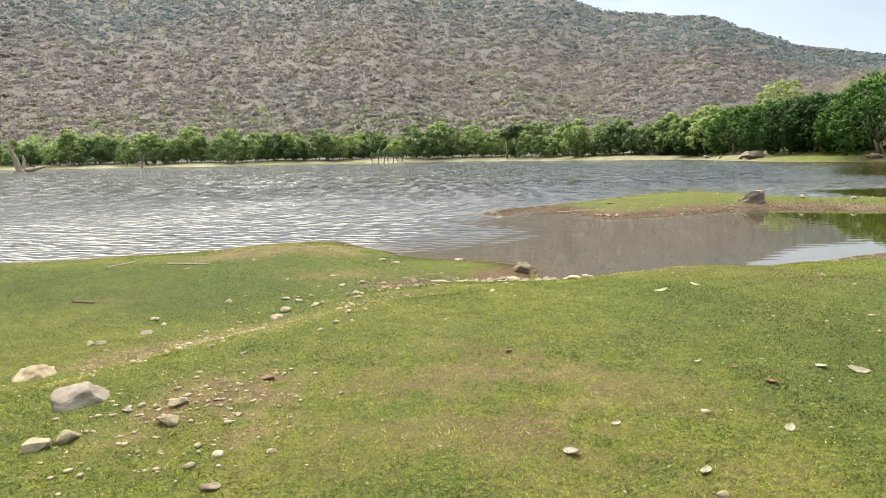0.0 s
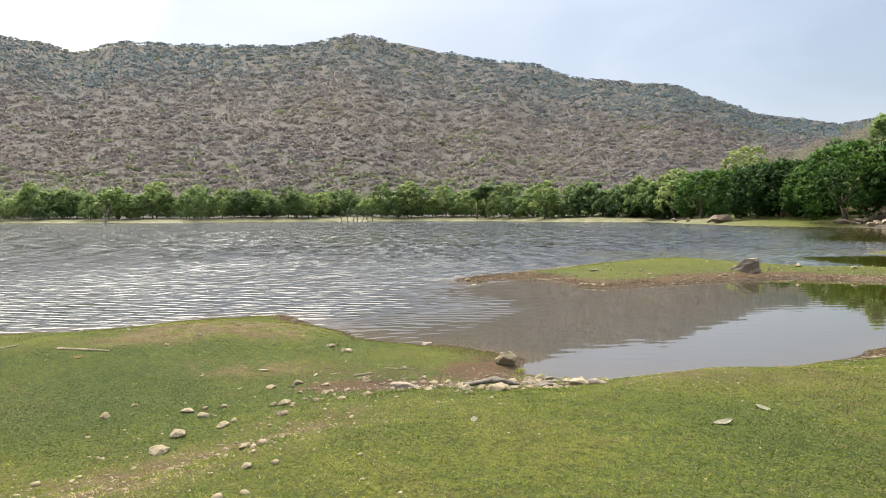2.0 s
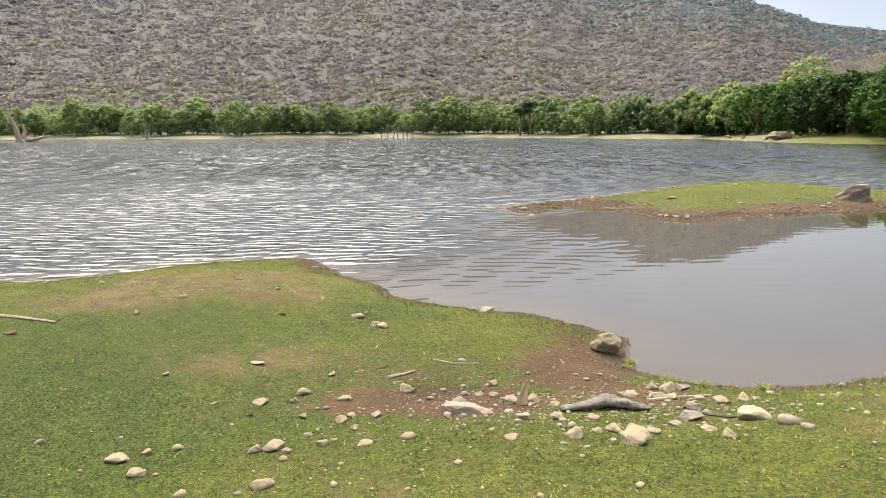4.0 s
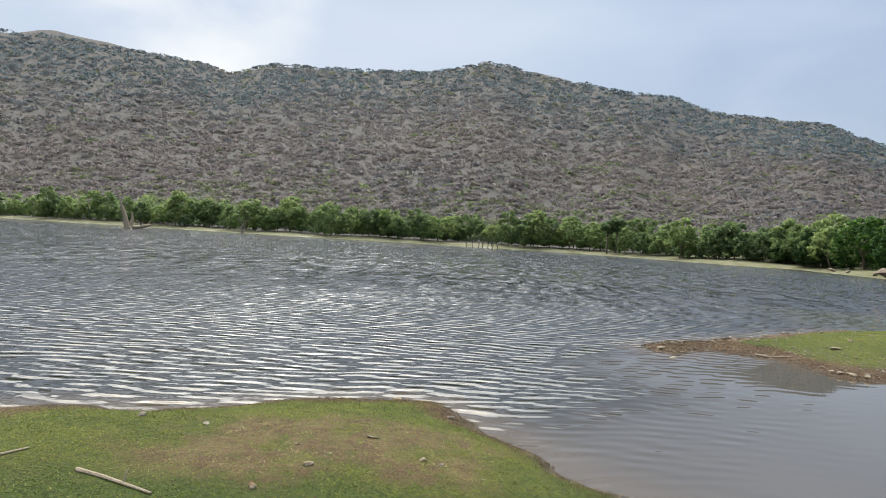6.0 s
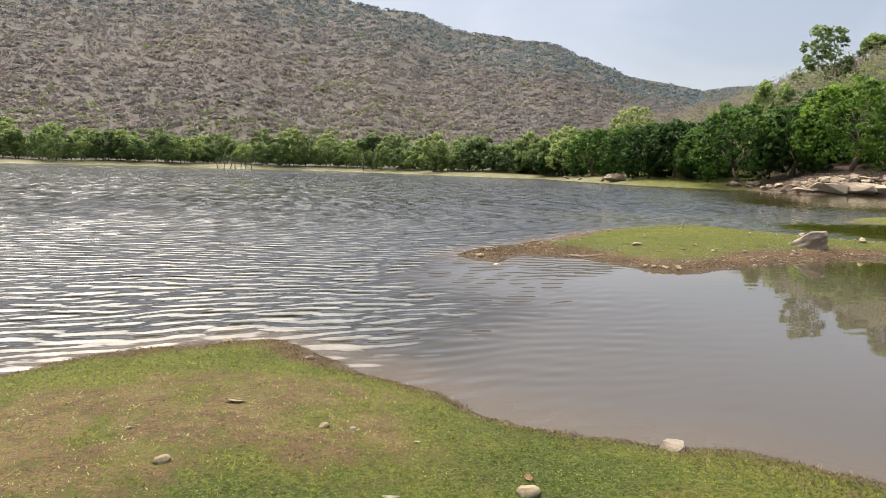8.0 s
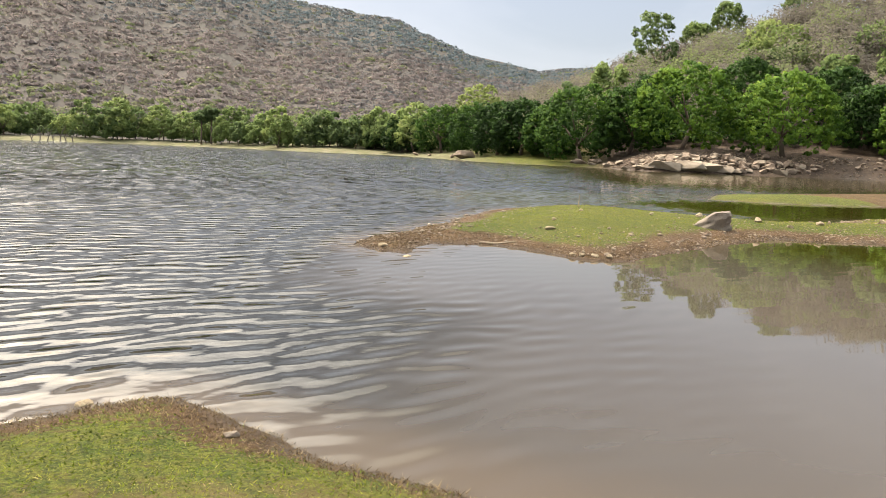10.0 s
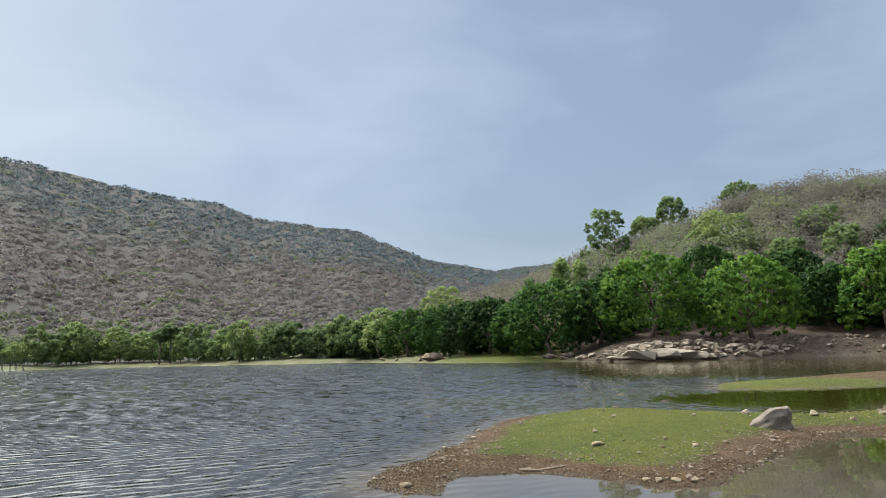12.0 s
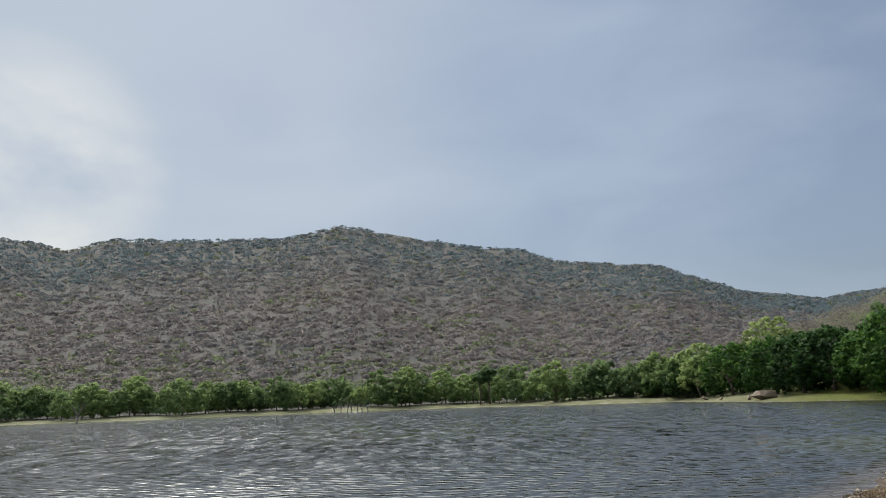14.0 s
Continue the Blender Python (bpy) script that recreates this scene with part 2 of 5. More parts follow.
def mat_water():
    m = Nodes("brown_lake_water")
    p = m.place()
    calm = m.attr("calm")
    warp = m.node("ShaderNodeVectorMath")
    warp.operation = "MULTIPLY_ADD"
    m.put(warp.inputs[0], m.node("ShaderNodeTexNoise", Vector=p, Scale=0.25, Detail=2.0).outputs["Color"])
    warp.inputs[1].default_value = (1.2, 1.2, 0)
    m.put(warp.inputs[2], p)
    w = warp.outputs[0]
    def slopes(vec, scale, turn, detail, rough, ax, ay):
        """Two slopes of a wave field, from two channels of one noise."""
        n = m.node("ShaderNodeTexNoise", Vector=m.scaled(vec, scale, turn), Scale=1.0, Detail=detail, Roughness=rough).outputs["Color"]
        v = m.node("ShaderNodeVectorMath")
        v.operation = "SUBTRACT"
        m.put(v.inputs[0], n)
        v.inputs[1].default_value = (0.5, 0.5, 0.5)
        k = m.node("ShaderNodeVectorMath")
        k.operation = "MULTIPLY"
        m.put(k.inputs[0], v.outputs[0])
        k.inputs[1].default_value = (ax, ay, 0)
        return k.outputs[0]

    def add(a, c):
        v = m.node("ShaderNodeVectorMath")
        v.operation = "ADD"
        m.put(v.inputs[0], a).put(v.inputs[1], c)
        return v.outputs[0]

    def train(length, turn, steep, jitter):
        """The slope of one train of ripples, in groups with crests of a few metres."""
        q = m.node("ShaderNodeSeparateXYZ", Vector=m.scaled(w, (1, 1, 1), turn)).outputs["Y"]
        bend = m.noise(m.scaled(p, (0.40, 0.55, 1), turn), 1.0, 2.0, 0.5)
        phase = m.math("ADD", m.math("MULTIPLY", q, 6.2832 / length), m.math("MULTIPLY", bend, jitter))
        size = m.span(m.noise(m.scaled(p, (1.25, 1.1, 1), turn + 0.2), 1.0, 1.0), 0.30, 0.70, 0.15 * steep, 1.5 * steep)
        c = m.node("ShaderNodeCombineXYZ")
        s = m.math("MULTIPLY", m.math("SINE", phase), size)
        m.put(c.inputs[0], m.math("MULTIPLY", s, math.sin(turn))).put(c.inputs[1], m.math("MULTIPLY", s, math.cos(turn)))
        return c.outputs[0]

    def times(vec, k):
        v = m.node("ShaderNodeVectorMath")
        v.operation = "SCALE"
        m.put(v.inputs[0], vec).put(v.inputs["Scale"], k)
        return v.outputs[0]

    wide = m.attr("wide")
    swell = add(add(train(0.44, 0.08, 0.15, 8.0), train(0.31, -0.30, 0.13, 9.0)), train(0.56, 0.42, 0.07, 6.0))
    cross = slopes(w, (2.2, 5.0, 1), -0.12, 2.0, 0.5, 0.55, 0.40)
    chop = slopes(p, (7.0, 15.0, 1), 0.2, 2.0, 0.55, 0.35, 0.32)
    # off the shore the breeze draws streaks, and the fronts lean to the near bank
    streak = times(slopes(p, (1.5, 0.42, 1), 0.1, 3.0, 0.7, 0.8, 1.4), wide)
    lean = m.node("ShaderNodeCombineXYZ", Y=m.span(wide, 0, 1, -0.21, -0.08)).outputs[0]
    gust = m.span(m.noise(m.scaled(p, (1, 0.5, 1)), 0.07, 3, 0.5), 0.3, 0.7, 0.7, 1.15)
    open_water = m.math("MULTIPLY", m.span(calm, 0, 1, 1.0, 0.0), gust)
    small = m.math("MULTIPLY", open_water, m.span(calm, 0, 0.5, 1.0, 0.15))
    force = m.math("ADD", open_water, 0.012)
    tilt = m.node("ShaderNodeVectorMath")
    tilt.operation = "NORMALIZE"
    waves = add(times(add(swell, lean), force), times(add(add(cross, chop), streak), m.math("ADD", small, 0.008)))
    # far off only the fronts of the waves are in sight
    sx, sy, _ = m.node("ShaderNodeSeparateXYZ", Vector=waves).outputs
    front = m.node("ShaderNodeCombineXYZ", X=sx, Y=m.math("MINIMUM", sy, m.span(wide, 0, 1, 0.45, -0.005)), Z=1.0)
    m.put(tilt.inputs[0], front.outputs[0])
    bump = tilt.outputs[0]
    murk = m.mix(m.noise(p, 0.12, 3), (0.012, 0.012, 0.009), (0.021, 0.021, 0.016))
    murk = m.mix(calm, murk, (0.070, 0.059, 0.046))
    # olive murk, and the bank trees' dark reflection put into the colour
    murk = m.mix(m.attr("olive_reflection"), murk, (0.034, 0.032, 0.005))
    murk = m.mix(m.attr("shallow"), murk, (0.086, 0.066, 0.045))
    return m.done(murk, 0.02, bump, IOR=1.42, Specular_IOR_Level=0.5)


def mat_leaf(name, stops, back=0.35):
    """Leaves whose hue follows each clump's own tone."""
    m = Nodes(name)
    tone = m.attr("tone")
    info = m.node("ShaderNodeObjectInfo").outputs["Random"]
    fac = m.math("ADD", tone, m.span(info, 0, 1, -0.10, 0.10), True)
    grain = m.span(m.noise(m.place(), 0.9, 2), 0.3, 0.7, -0.12, 0.12)
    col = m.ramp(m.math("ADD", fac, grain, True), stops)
    m.done(col, 0.65, None, Specular_IOR_Level=0.12)
    thin = m.node("ShaderNodeBsdfTranslucent", Color=col)
    both = m.node("ShaderNodeMixShader", Fac=back)
    m.t.links.new(m.bsdf.outputs[0], both.inputs[1])
    m.t.links.new(thin.outputs[0], both.inputs[2])
    m.t.links.new(both.outputs[0], m.out.inputs[0])
    return m.mat


def mat_rock(name, a, b, dark):
    m = Nodes(name)
    p = m.place()
    info = m.math("FRACT", m.math("ADD", m.node("ShaderNodeObjectInfo").outputs["Random"], m.node("ShaderNodeNewGeometry").outputs["Random Per Island"]))
    big, fine = m.noise(p, 3.0, 5, 0.6), m.noise(p, 26, 5, 0.7)
    col = m.mix(m.math("ADD", m.span(big, 0.3, 0.7, -0.3, 0.8), m.span(info, 0, 1, 0, 0.5), True), a, b)
    col = m.mix(m.span(fine, 0.54, 0.72, 0, 0.55), col, dark)
    crack = m.noise(m.scaled(p, (3, 3, 9)), 1.0, 6, 0.7)
    col = m.mix(m.span(crack, 0.60, 0.68, 0, 0.45), col, dark)
    h = m.math("ADD", m.math("MULTIPLY", crack, 0.7), m.math("MULTIPLY", fine, 0.3))
    return m.done(col, 0.88, m.bump(h, 0.6, 0.06), Specular_IOR_Level=0.2)


def mat_wood(name, a, b):
    m = Nodes(name)
    p = m.place()
    grain = m.noise(p, 34, 5, 0.7)
    col = m.mix(m.span(grain, 0.35, 0.65), a, b)
    return m.done(col, 0.85, m.bump(grain, 0.6, 0.02))


GROUND, WATER = mat_ground(), mat_water()
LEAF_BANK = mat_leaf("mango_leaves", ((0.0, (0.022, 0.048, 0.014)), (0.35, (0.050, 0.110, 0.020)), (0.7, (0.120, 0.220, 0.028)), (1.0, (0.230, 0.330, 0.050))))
# paled and blued a little: haze over the far trees, put into the colour
LEAF_SHORE = mat_leaf("shore_leaves", ((0.0, (0.080, 0.122, 0.056)), (0.4, (0.165, 0.230, 0.082)), (0.75, (0.220, 0.295, 0.095)), (1.0, (0.290, 0.345, 0.120))), 0.45)
# the lowest tones are blue-grey: distance haze put into the leaf colour
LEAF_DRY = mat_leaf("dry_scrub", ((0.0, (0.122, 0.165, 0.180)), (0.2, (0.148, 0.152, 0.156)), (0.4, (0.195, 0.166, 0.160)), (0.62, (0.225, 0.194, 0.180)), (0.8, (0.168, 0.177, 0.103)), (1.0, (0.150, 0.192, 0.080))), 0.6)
LEAF_KNOLL = mat_leaf("knoll_scrub_leaves", ((0.0, (0.125, 0.112, 0.094)), (0.35, (0.165, 0.147, 0.122)), (0.6, (0.195, 0.180, 0.136)), (0.75, (0.160, 0.182, 0.088)), (1.0, (0.200, 0.255, 0.090))), 0.5)
GRASS = mat_leaf("grass_blades", ((0.0, (0.038, 0.056, 0.006)), (0.25, (0.087, 0.124, 0.011)), (0.5, (0.164, 0.200, 0.022)), (0.75, (0.270, 0.272, 0.046)), (1.0, (0.420, 0.360, 0.150))), 0.3)
HERB = mat_leaf("yellow_herb", ((0.0, (0.240, 0.270, 0.060)), (1.0, (0.520, 0.510, 0.200))), 0.3)
SHEATH = mat_leaf("pale_leaf_sheath", ((0.0, (0.480, 0.400, 0.270)), (1.0, (0.600, 0.500, 0.340))), 0.5)
BARK = mat_wood("brown_bark", (0.070, 0.050, 0.036), (0.160, 0.120, 0.090))
DEADWOOD = mat_wood("bleached_dead_wood", (0.210, 0.160, 0.105), (0.440, 0.360, 0.255))
DROWNED = mat_wood("grey_drowned_wood", (0.090, 0.075, 0.062), (0.190, 0.165, 0.140))
GREYWOOD = mat_wood("grey_weathered_wood", (0.085, 0.068, 0.054), (0.215, 0.180, 0.150))
ROCK_PALE = mat_rock("pale_granite", (0.260, 0.205, 0.130), (0.400, 0.330, 0.225), (0.150, 0.110, 0.068))
ROCK_GREY = mat_rock("grey_weathered_rock", (0.200, 0.165, 0.130), (0.310, 0.262, 0.210), (0.110, 0.088, 0.070))
ROCK_DARK = mat_rock("dark_islet_rock", (0.130, 0.108, 0.090), (0.270, 0.228, 0.180), (0.050, 0.042, 0.036))
ROCK_BANK = mat_rock("tan_bank_granite", (0.225, 0.180, 0.135), (0.360, 0.300, 0.230), (0.110, 0.085, 0.062))
ROCK_RED = mat_rock("brown_bank_rock", (0.160, 0.120, 0.090), (0.310, 0.245, 0.185), (0.065, 0.050, 0.038))


# ---- shape of the land ----
LAKE = ((-520, 60), (-300, -40), (-60, -8), (-25, 7.5), (-14, 13), (-9.4, 15.5), (-8.3, 15.8), (-7, 16.4), (-6.2, 16.6), (-5.3, 17.0), (-4.8, 17.6),
        (-4, 18.3), (-3.2, 18.5), (-2.6, 18.3), (-2.1, 17.7), (-1.6, 16.8), (-1.2, 16.2), (-0.8, 15.6), (-0.2, 15), (0.7, 14.6), (1.4, 14), (1.62, 13.4),
        (1.65, 12.4), (2.0, 11.95), (2.8, 12), (4.7, 12.2), (5.9, 12.8), (6.8, 13.4), (7.8, 14.1), (10, 15.2), (14, 17.2), (20, 18.5), (42, 21),
        (75, 25), (95, 30), (115, 48), (103, 68), (93, 79), (85, 86), (78, 90), (72, 92), (66, 96), (68, 113), (64, 121), (60, 135), (63, 165),
        (66, 205), (48, 224), (34, 262), (15, 290), (-33, 300), (-100, 288), (-160, 300), (-260, 320), (-420, 270))
ISLET = ((1.4, 26.9), (1.7, 26), (2.1, 25.5), (2.5, 26), (3.1, 26.8), (4.3, 26.4), (4.8, 25.2), (5.2, 24.1), (6, 23.7), (7.5, 24.4), (10.2, 25.6), (12.6, 26.2),
         (13.6, 25.6), (15.5, 24.7), (20, 24.5), (60, 24), (85, 32), (60, 32), (30, 30.5), (24, 30.2), (20.5, 30.4), (17.6, 29.0), (15.4, 29.6), (14.2, 33), (12.8, 36), (9, 35), (6, 31.8),
         (3.5, 29), (2.2, 28))
SPIT = ((24, 40.5), (26, 38), (30, 36.6), (36, 36), (60, 38), (100, 45), (60, 44), (45, 43.5), (36, 44.5), (28, 44))


def signed(poly, x, y):
    """Metres inside (plus) or outside (minus) a closed outline."""
    pts = np.array(poly, float)
    best = np.full(x.shape, 1e9)
    odd = np.zeros(x.shape, bool)
    for (ax, ay), (bx, by) in zip(pts, np.roll(pts, -1, 0)):
        ex, ey = bx - ax, by - ay
        t = np.clip(((x - ax) * ex + (y - ay) * ey) / (ex * ex + ey * ey), 0, 1)
        best = np.minimum(best, (x - ax - t * ex) ** 2 + (y - ay - t * ey) ** 2)
        if ay != by:
            odd ^= ((ay > y) != (by > y)) & (x < ex * (y - ay) / ey + ax)
    d = np.sqrt(best)
    return np.where(odd, d, -d)


def lattice(x, y, size, seed):
    """Smooth value noise, 0 to 1, with cells of that size."""
    x, y = np.asarray(x, float) / size, np.asarray(y, float) / size
    xi, yi = np.floor(x).astype(np.int64), np.floor(y).astype(np.int64)
    fx, fy = x - xi, y - yi
    fx, fy = fx * fx * (3 - 2 * fx), fy * fy * (3 - 2 * fy)

    def h(i, j):
        k = (i * 374761393 + j * 668265263 + seed * 974634541) & 0xFFFFFFFF
        k = ((k ^ (k >> 13)) * 1274126177) & 0xFFFFFFFF
        return ((k ^ (k >> 16)) & 0xFFFF) / 65535.0

    return (h(xi, yi) * (1 - fx) + h(xi + 1, yi) * fx) * (1 - fy) + (h(xi, yi + 1) * (1 - fx) + h(xi + 1, yi + 1) * fx) * fy


def step(v, a, b):
    t = np.clip((v - a) / (b - a), 0, 1)
    return t * t * (3 - 2 * t)


EYE = (-2.0, 12.0)
RIDGE_AZ = (-180, -100, -60, -43, -38.8, -35.7, -33, -30.7, -28, -25.6, -24, -22.8, -20.8, -17, -8.8, -6.2, -4.7, -2.4, 1.6, 5.6, 7.2, 9.7, 12.5, 16, 18, 20.3, 23, 26, 29, 31, 33, 36, 45, 60, 180)
RIDGE_EL = (2, 4, 9, 10.9, 11.9, 12.6, 12.35, 12.15, 11.95, 11.75, 11.3, 11.75, 12.35, 12.45, 12.75, 13.3, 13.75, 13.5, 12.75, 11.95, 11.75, 11.5, 10.45, 10.0, 9.65, 9.45, 8.2, 7.1, 6.55, 5.95, 6.2, 6.3, 6, 4, 2)
KNOLL_AZ = (8, 18, 24, 30, 36, 40.8, 45, 48.9, 51.5, 54, 57, 60, 70, 90, 130)
KNOLL_EL = (0, 0.3, 1.6, 3.2, 5.1, 6.5, 7.8, 8.9, 9.5, 9.6, 9.4, 9.0, 8.4, 7.5, 3.0)


def outline_distance(x, y):
    land = -signed(LAKE, x, y)
    edge = 0.25 * (lattice(x, y, 0.9, 3) - 0.5) + 0.12 * (lattice(x, y, 0.3, 4) - 0.5)
    near = np.maximum(np.maximum(land, signed(ISLET, x, y)), signed(SPIT, x, y))
    return near + edge


def height(x, y, d=None):
    """Metres above the water."""
    if d is None:
        d = outline_distance(x, y)
    r = np.hypot(x - EYE[0], y - EYE[1])
    az = np.degrees(np.arctan2(x - EYE[0], y - EYE[1]))
    isle, spit = step(signed(ISLET, x, y), -1.5, 0.0), step(signed(SPIT, x, y), -1.5, 0.0)
    near = step(-r, -75, -45)
    # the two swells of the near shore, with a dip between them
    line = 8.9 + np.where(x < -1, 1.5, 0.55) * (x + 1)
    line = np.minimum(line, 11.4 + 0.1 * (x - 4)) + 0.9 * (lattice(x, y, 1.7, 6) - 0.5)
    swell = 1 / (1 + np.exp(-np.clip((line - y) / np.where(x < -1, 0.62 + 0.2 * np.minimum(-1 - x, 4), 0.62), -60, 60)))
    home = 0.15 + (0.42 + 0.07 * np.exp(-((x - 0.6) / 2.2) ** 2)) * swell + 0.17 * np.exp(-(((x + 2.9) / 2.1) ** 2 + ((y - 14.7) / 2.0) ** 2))
    home += 0.05 * (lattice(x, y, 2.3, 7) - 0.5) + 0.025 * (lattice(x, y, 0.7, 8) - 0.5)
    rise = 1 - np.exp(-np.maximum(d, 0) / 0.75)
    z = home * rise
    z = np.where(isle > 0.5, (0.66 + 0.16 * (lattice(x, y, 4, 9) - 0.5)) * (1 - np.exp(-np.maximum(d, 0) / 3.8)), z)
    z = np.where((spit > 0.5) & (isle <= 0.5), 0.30 * (1 - np.exp(-np.maximum(d, 0) / 1.5)), z)
    # far banks, the wooded knoll and the long ridge
    bank = (2.3 + 0.8 * (lattice(x, y, 12, 11) - 0.5)) * (1 - np.exp(-np.maximum(d, 0) / 14))
    steep = (3.9 + 0.9 * (lattice(x, y, 9, 12) - 0.5)) * (1 - np.exp(-np.maximum(d, 0) / 6.0))
    bank = bank + (steep - bank) * step(az, 34, 40)
    low = (2.0 + 0.9 * (lattice(x, y, 22, 13) - 0.5)) * (1 - np.exp(-np.maximum(d, 0) / 9))
    far = low + (bank - low) * step(az, 22, 31) * (az < 130)
    z = z * near + far * (1 - near)
    kn = np.tan(np.radians(np.interp(az, KNOLL_AZ, KNOLL_EL, 0, 0))) * 255
    z += kn * np.clip((r - 128) / 127, 0, 1) ** 0.9 * (1 - 0.9 * step(r, 330, 560)) * (1 + 0.10 * (lattice(x, y, 45, 21) - 0.5)) * step(d, 8, 40)
    top = 1180 + 120 * (lattice(az * 10, 0 * az, 70, 31) - 0.5)
    base = np.interp(az, (-48, -36, -27), (455, 425, 345))
    climb = np.clip((r - base) / (top - base), 0, 1)
    ridge = np.tan(np.radians(np.interp(az, RIDGE_AZ, RIDGE_EL))) * top * climb ** 1.22
    gully = lattice(az * 10, r * 0.05, 34, 41) - 0.5
    ridge *= 1 + 0.16 * gully * (1 - climb) * 2 * step(climb, 0, 0.2)
    ridge *= 1 - 0.35 * step(r, 1300, 3500)
    z += ridge
    bed = -np.minimum(0.32 * -np.minimum(d, 0), 2.5)
    return np.where(d < 0, bed, np.maximum(z, 0) + 0.0)


def mesh_object(name, verts, faces, material, smooth=True, normals=None, **attrs):
    """One mesh from arrays; attrs are point values that its material reads."""
    me = bpy.data.meshes.new(name)
    verts, faces = np.asarray(verts, np.float32), np.asarray(faces, np.int32)
    k = faces.shape[1]
    me.vertices.add(len(verts))
    me.vertices.foreach_set("co", verts.ravel())
    me.loops.add(faces.size)
    me.loops.foreach_set("vertex_index", faces.ravel())
    me.polygons.add(len(faces))
    me.polygons.foreach_set("loop_start", np.arange(0, faces.size, k, dtype=np.int32))
    me.update(calc_edges=True)
    for key, value in attrs.items():
        me.attributes.new(key, "FLOAT", "POINT").data.foreach_set("value", np.asarray(value, np.float32))
    if smooth:
        me.polygons.foreach_set("use_smooth", np.ones(len(faces), bool))
    if normals is not None:
        me.normals_split_custom_set_from_vertices(np.asarray(normals, np.float32))
    me.materials.append(material)
    return new(name, me)


def fan(centre, radii, angles):
    """Rings of points round a centre and the quads between them."""
    a, r = np.meshgrid(np.radians(angles), radii)
    x, y = centre[0] + r * np.sin(a), centre[1] + r * np.cos(a)
    nr, na = x.shape
    i, j = np.meshgrid(np.arange(nr - 1), np.arange(na), indexing="ij")
    k = (j + 1) % na
    quads = np.stack([i * na + j, (i + 1) * na + j, (i + 1) * na + k, i * na + k], -1).reshape(-1, 4)[:, ::-1]
    return x.ravel(), y.ravel(), quads


def mud_at(x, y, d):
    """How bare the soil is: the wet margin, and the trodden places."""
    isle = signed(ISLET, x, y) > -0.5
    width = -0.12 + 0.5 * (lattice(x, y, 1.6, 51) - 0.35)
    width += 0.9 * np.exp(-(((x + 8.4) / 1.6) ** 2 + ((y - 15.2) / 1.2) ** 2))
    width += 0.38 * np.exp(-(((x + 2.6) / 2.4) ** 2 + ((y - 17.8) / 1.3) ** 2))
    width = np.where(isle, 0.9 + 0.7 * (lattice(x, y, 2.2, 52) - 0.4) + 2.2 * np.exp(-(((x - 2.2) / 1.6) ** 2 + ((y - 26.6) / 1.6) ** 2)), width)
    mud = step(width - d, -0.35, 0.35)
    ragged = 0.55 * (lattice(x, y, 0.8, 54) - 0.5) + 0.3 * (lattice(x, y, 0.25, 55) - 0.5)
    trod = ((x + 0.1) / 1.3) ** 2 + ((y - 11.2) / 0.42) ** 2
    trod = np.minimum(trod, ((x - 1.05) / 0.72) ** 2 + ((y - 12.2) / 1.2) ** 2)
    trod = np.minimum(trod, ((x - 7.4) / 2.6) ** 2 + ((y - 13.0 - 0.35 * (x - 7.4)) / 0.8) ** 2)
    mud = np.maximum(mud, step(1.2 + 1.3 * ragged - np.sqrt(trod), -0.15, 0.75))
    mud = np.maximum(mud, 0.46 * np.exp(-(((x + 0.4) / 1.4) ** 2 + ((y - 11.8) / 1.0) ** 2)))
    spit = (signed(SPIT, x, y) > -0.5) & (x + 1.2 * (lattice(x, y, 1.5, 59) - 0.5) > 31.5)
    mud = np.where(spit, 0.8, mud)
    far = (np.hypot(x, y) > 60)
    az = np.degrees(np.arctan2(x - EYE[0], y - EYE[1]))
    bare = step(az, 33, 40) * (1 - step(d, 18, 40)) + step(lattice(x, y, 9, 53), 0.55, 0.8) * 0.5
    return np.where(far, np.clip(bare, 0, 1), mud)


def dry_at(x, y):
    spots = np.exp(-(((x + 2.0) / 1.7) ** 2 + ((y - 7.7 - 0.95 * (x + 2.0)) / 0.9) ** 2)) * 0.9
    spots += np.exp(-(((x + 3.4) / 1.9) ** 2 + ((y - 15.1) / 1.25) ** 2) ** 2) * 1.25
    spots += np.exp(-(((x + 2.0) / 0.8) ** 2 + ((y - 12.3) / 0.4) ** 2)) * 0.7
    spots += np.exp(-(((x - 0.4) / 1.2) ** 2 + ((y - 4.6) / 1.3) ** 2)) * 0.5
    spots += np.exp(-(((x + 1.4) / 0.45) ** 2 + ((y - 4.3) / 0.8) ** 2)) * 0.9
    spots += np.exp(-(((x - 3.4) / 1.2) ** 2 + ((y - 10.4) / 0.7) ** 2)) * 0.6
    return np.clip(1.8 * spots * (0.08 + step(0.55 * lattice(x, y, 0.48, 61) + 0.45 * lattice(x, y, 0.14, 62), 0.36, 0.62)), 0, 1)


def lush_at(x, y):
    """Greener, moister turf: the low meadow, and the inner side of the point."""
    low = step(-(x + 1.2), 0.3, 2.0) * step(y, 8.0, 10.5) * (1 - step(y, 13.2, 14.5))
    side = np.exp(-(((x + 0.9) / 0.9) ** 2 + ((y - 14.0) / 0.9) ** 2))
    right = 0.7 * step(x, 1.2, 3.0) * (1 - step(y, 8.0, 9.5))
    dip = 0.9 * np.exp(-(((x + 0.9) / 2.0) ** 2 + ((y - 11.0) / 1.4) ** 2))
    return np.clip((low + side + right + dip) * (0.55 + 0.7 * lattice(x, y, 1.3, 63)) + (0.30 * lattice(x, y, 2.2, 64)) * (signed(ISLET, x, y) > 0.3), 0, 1)


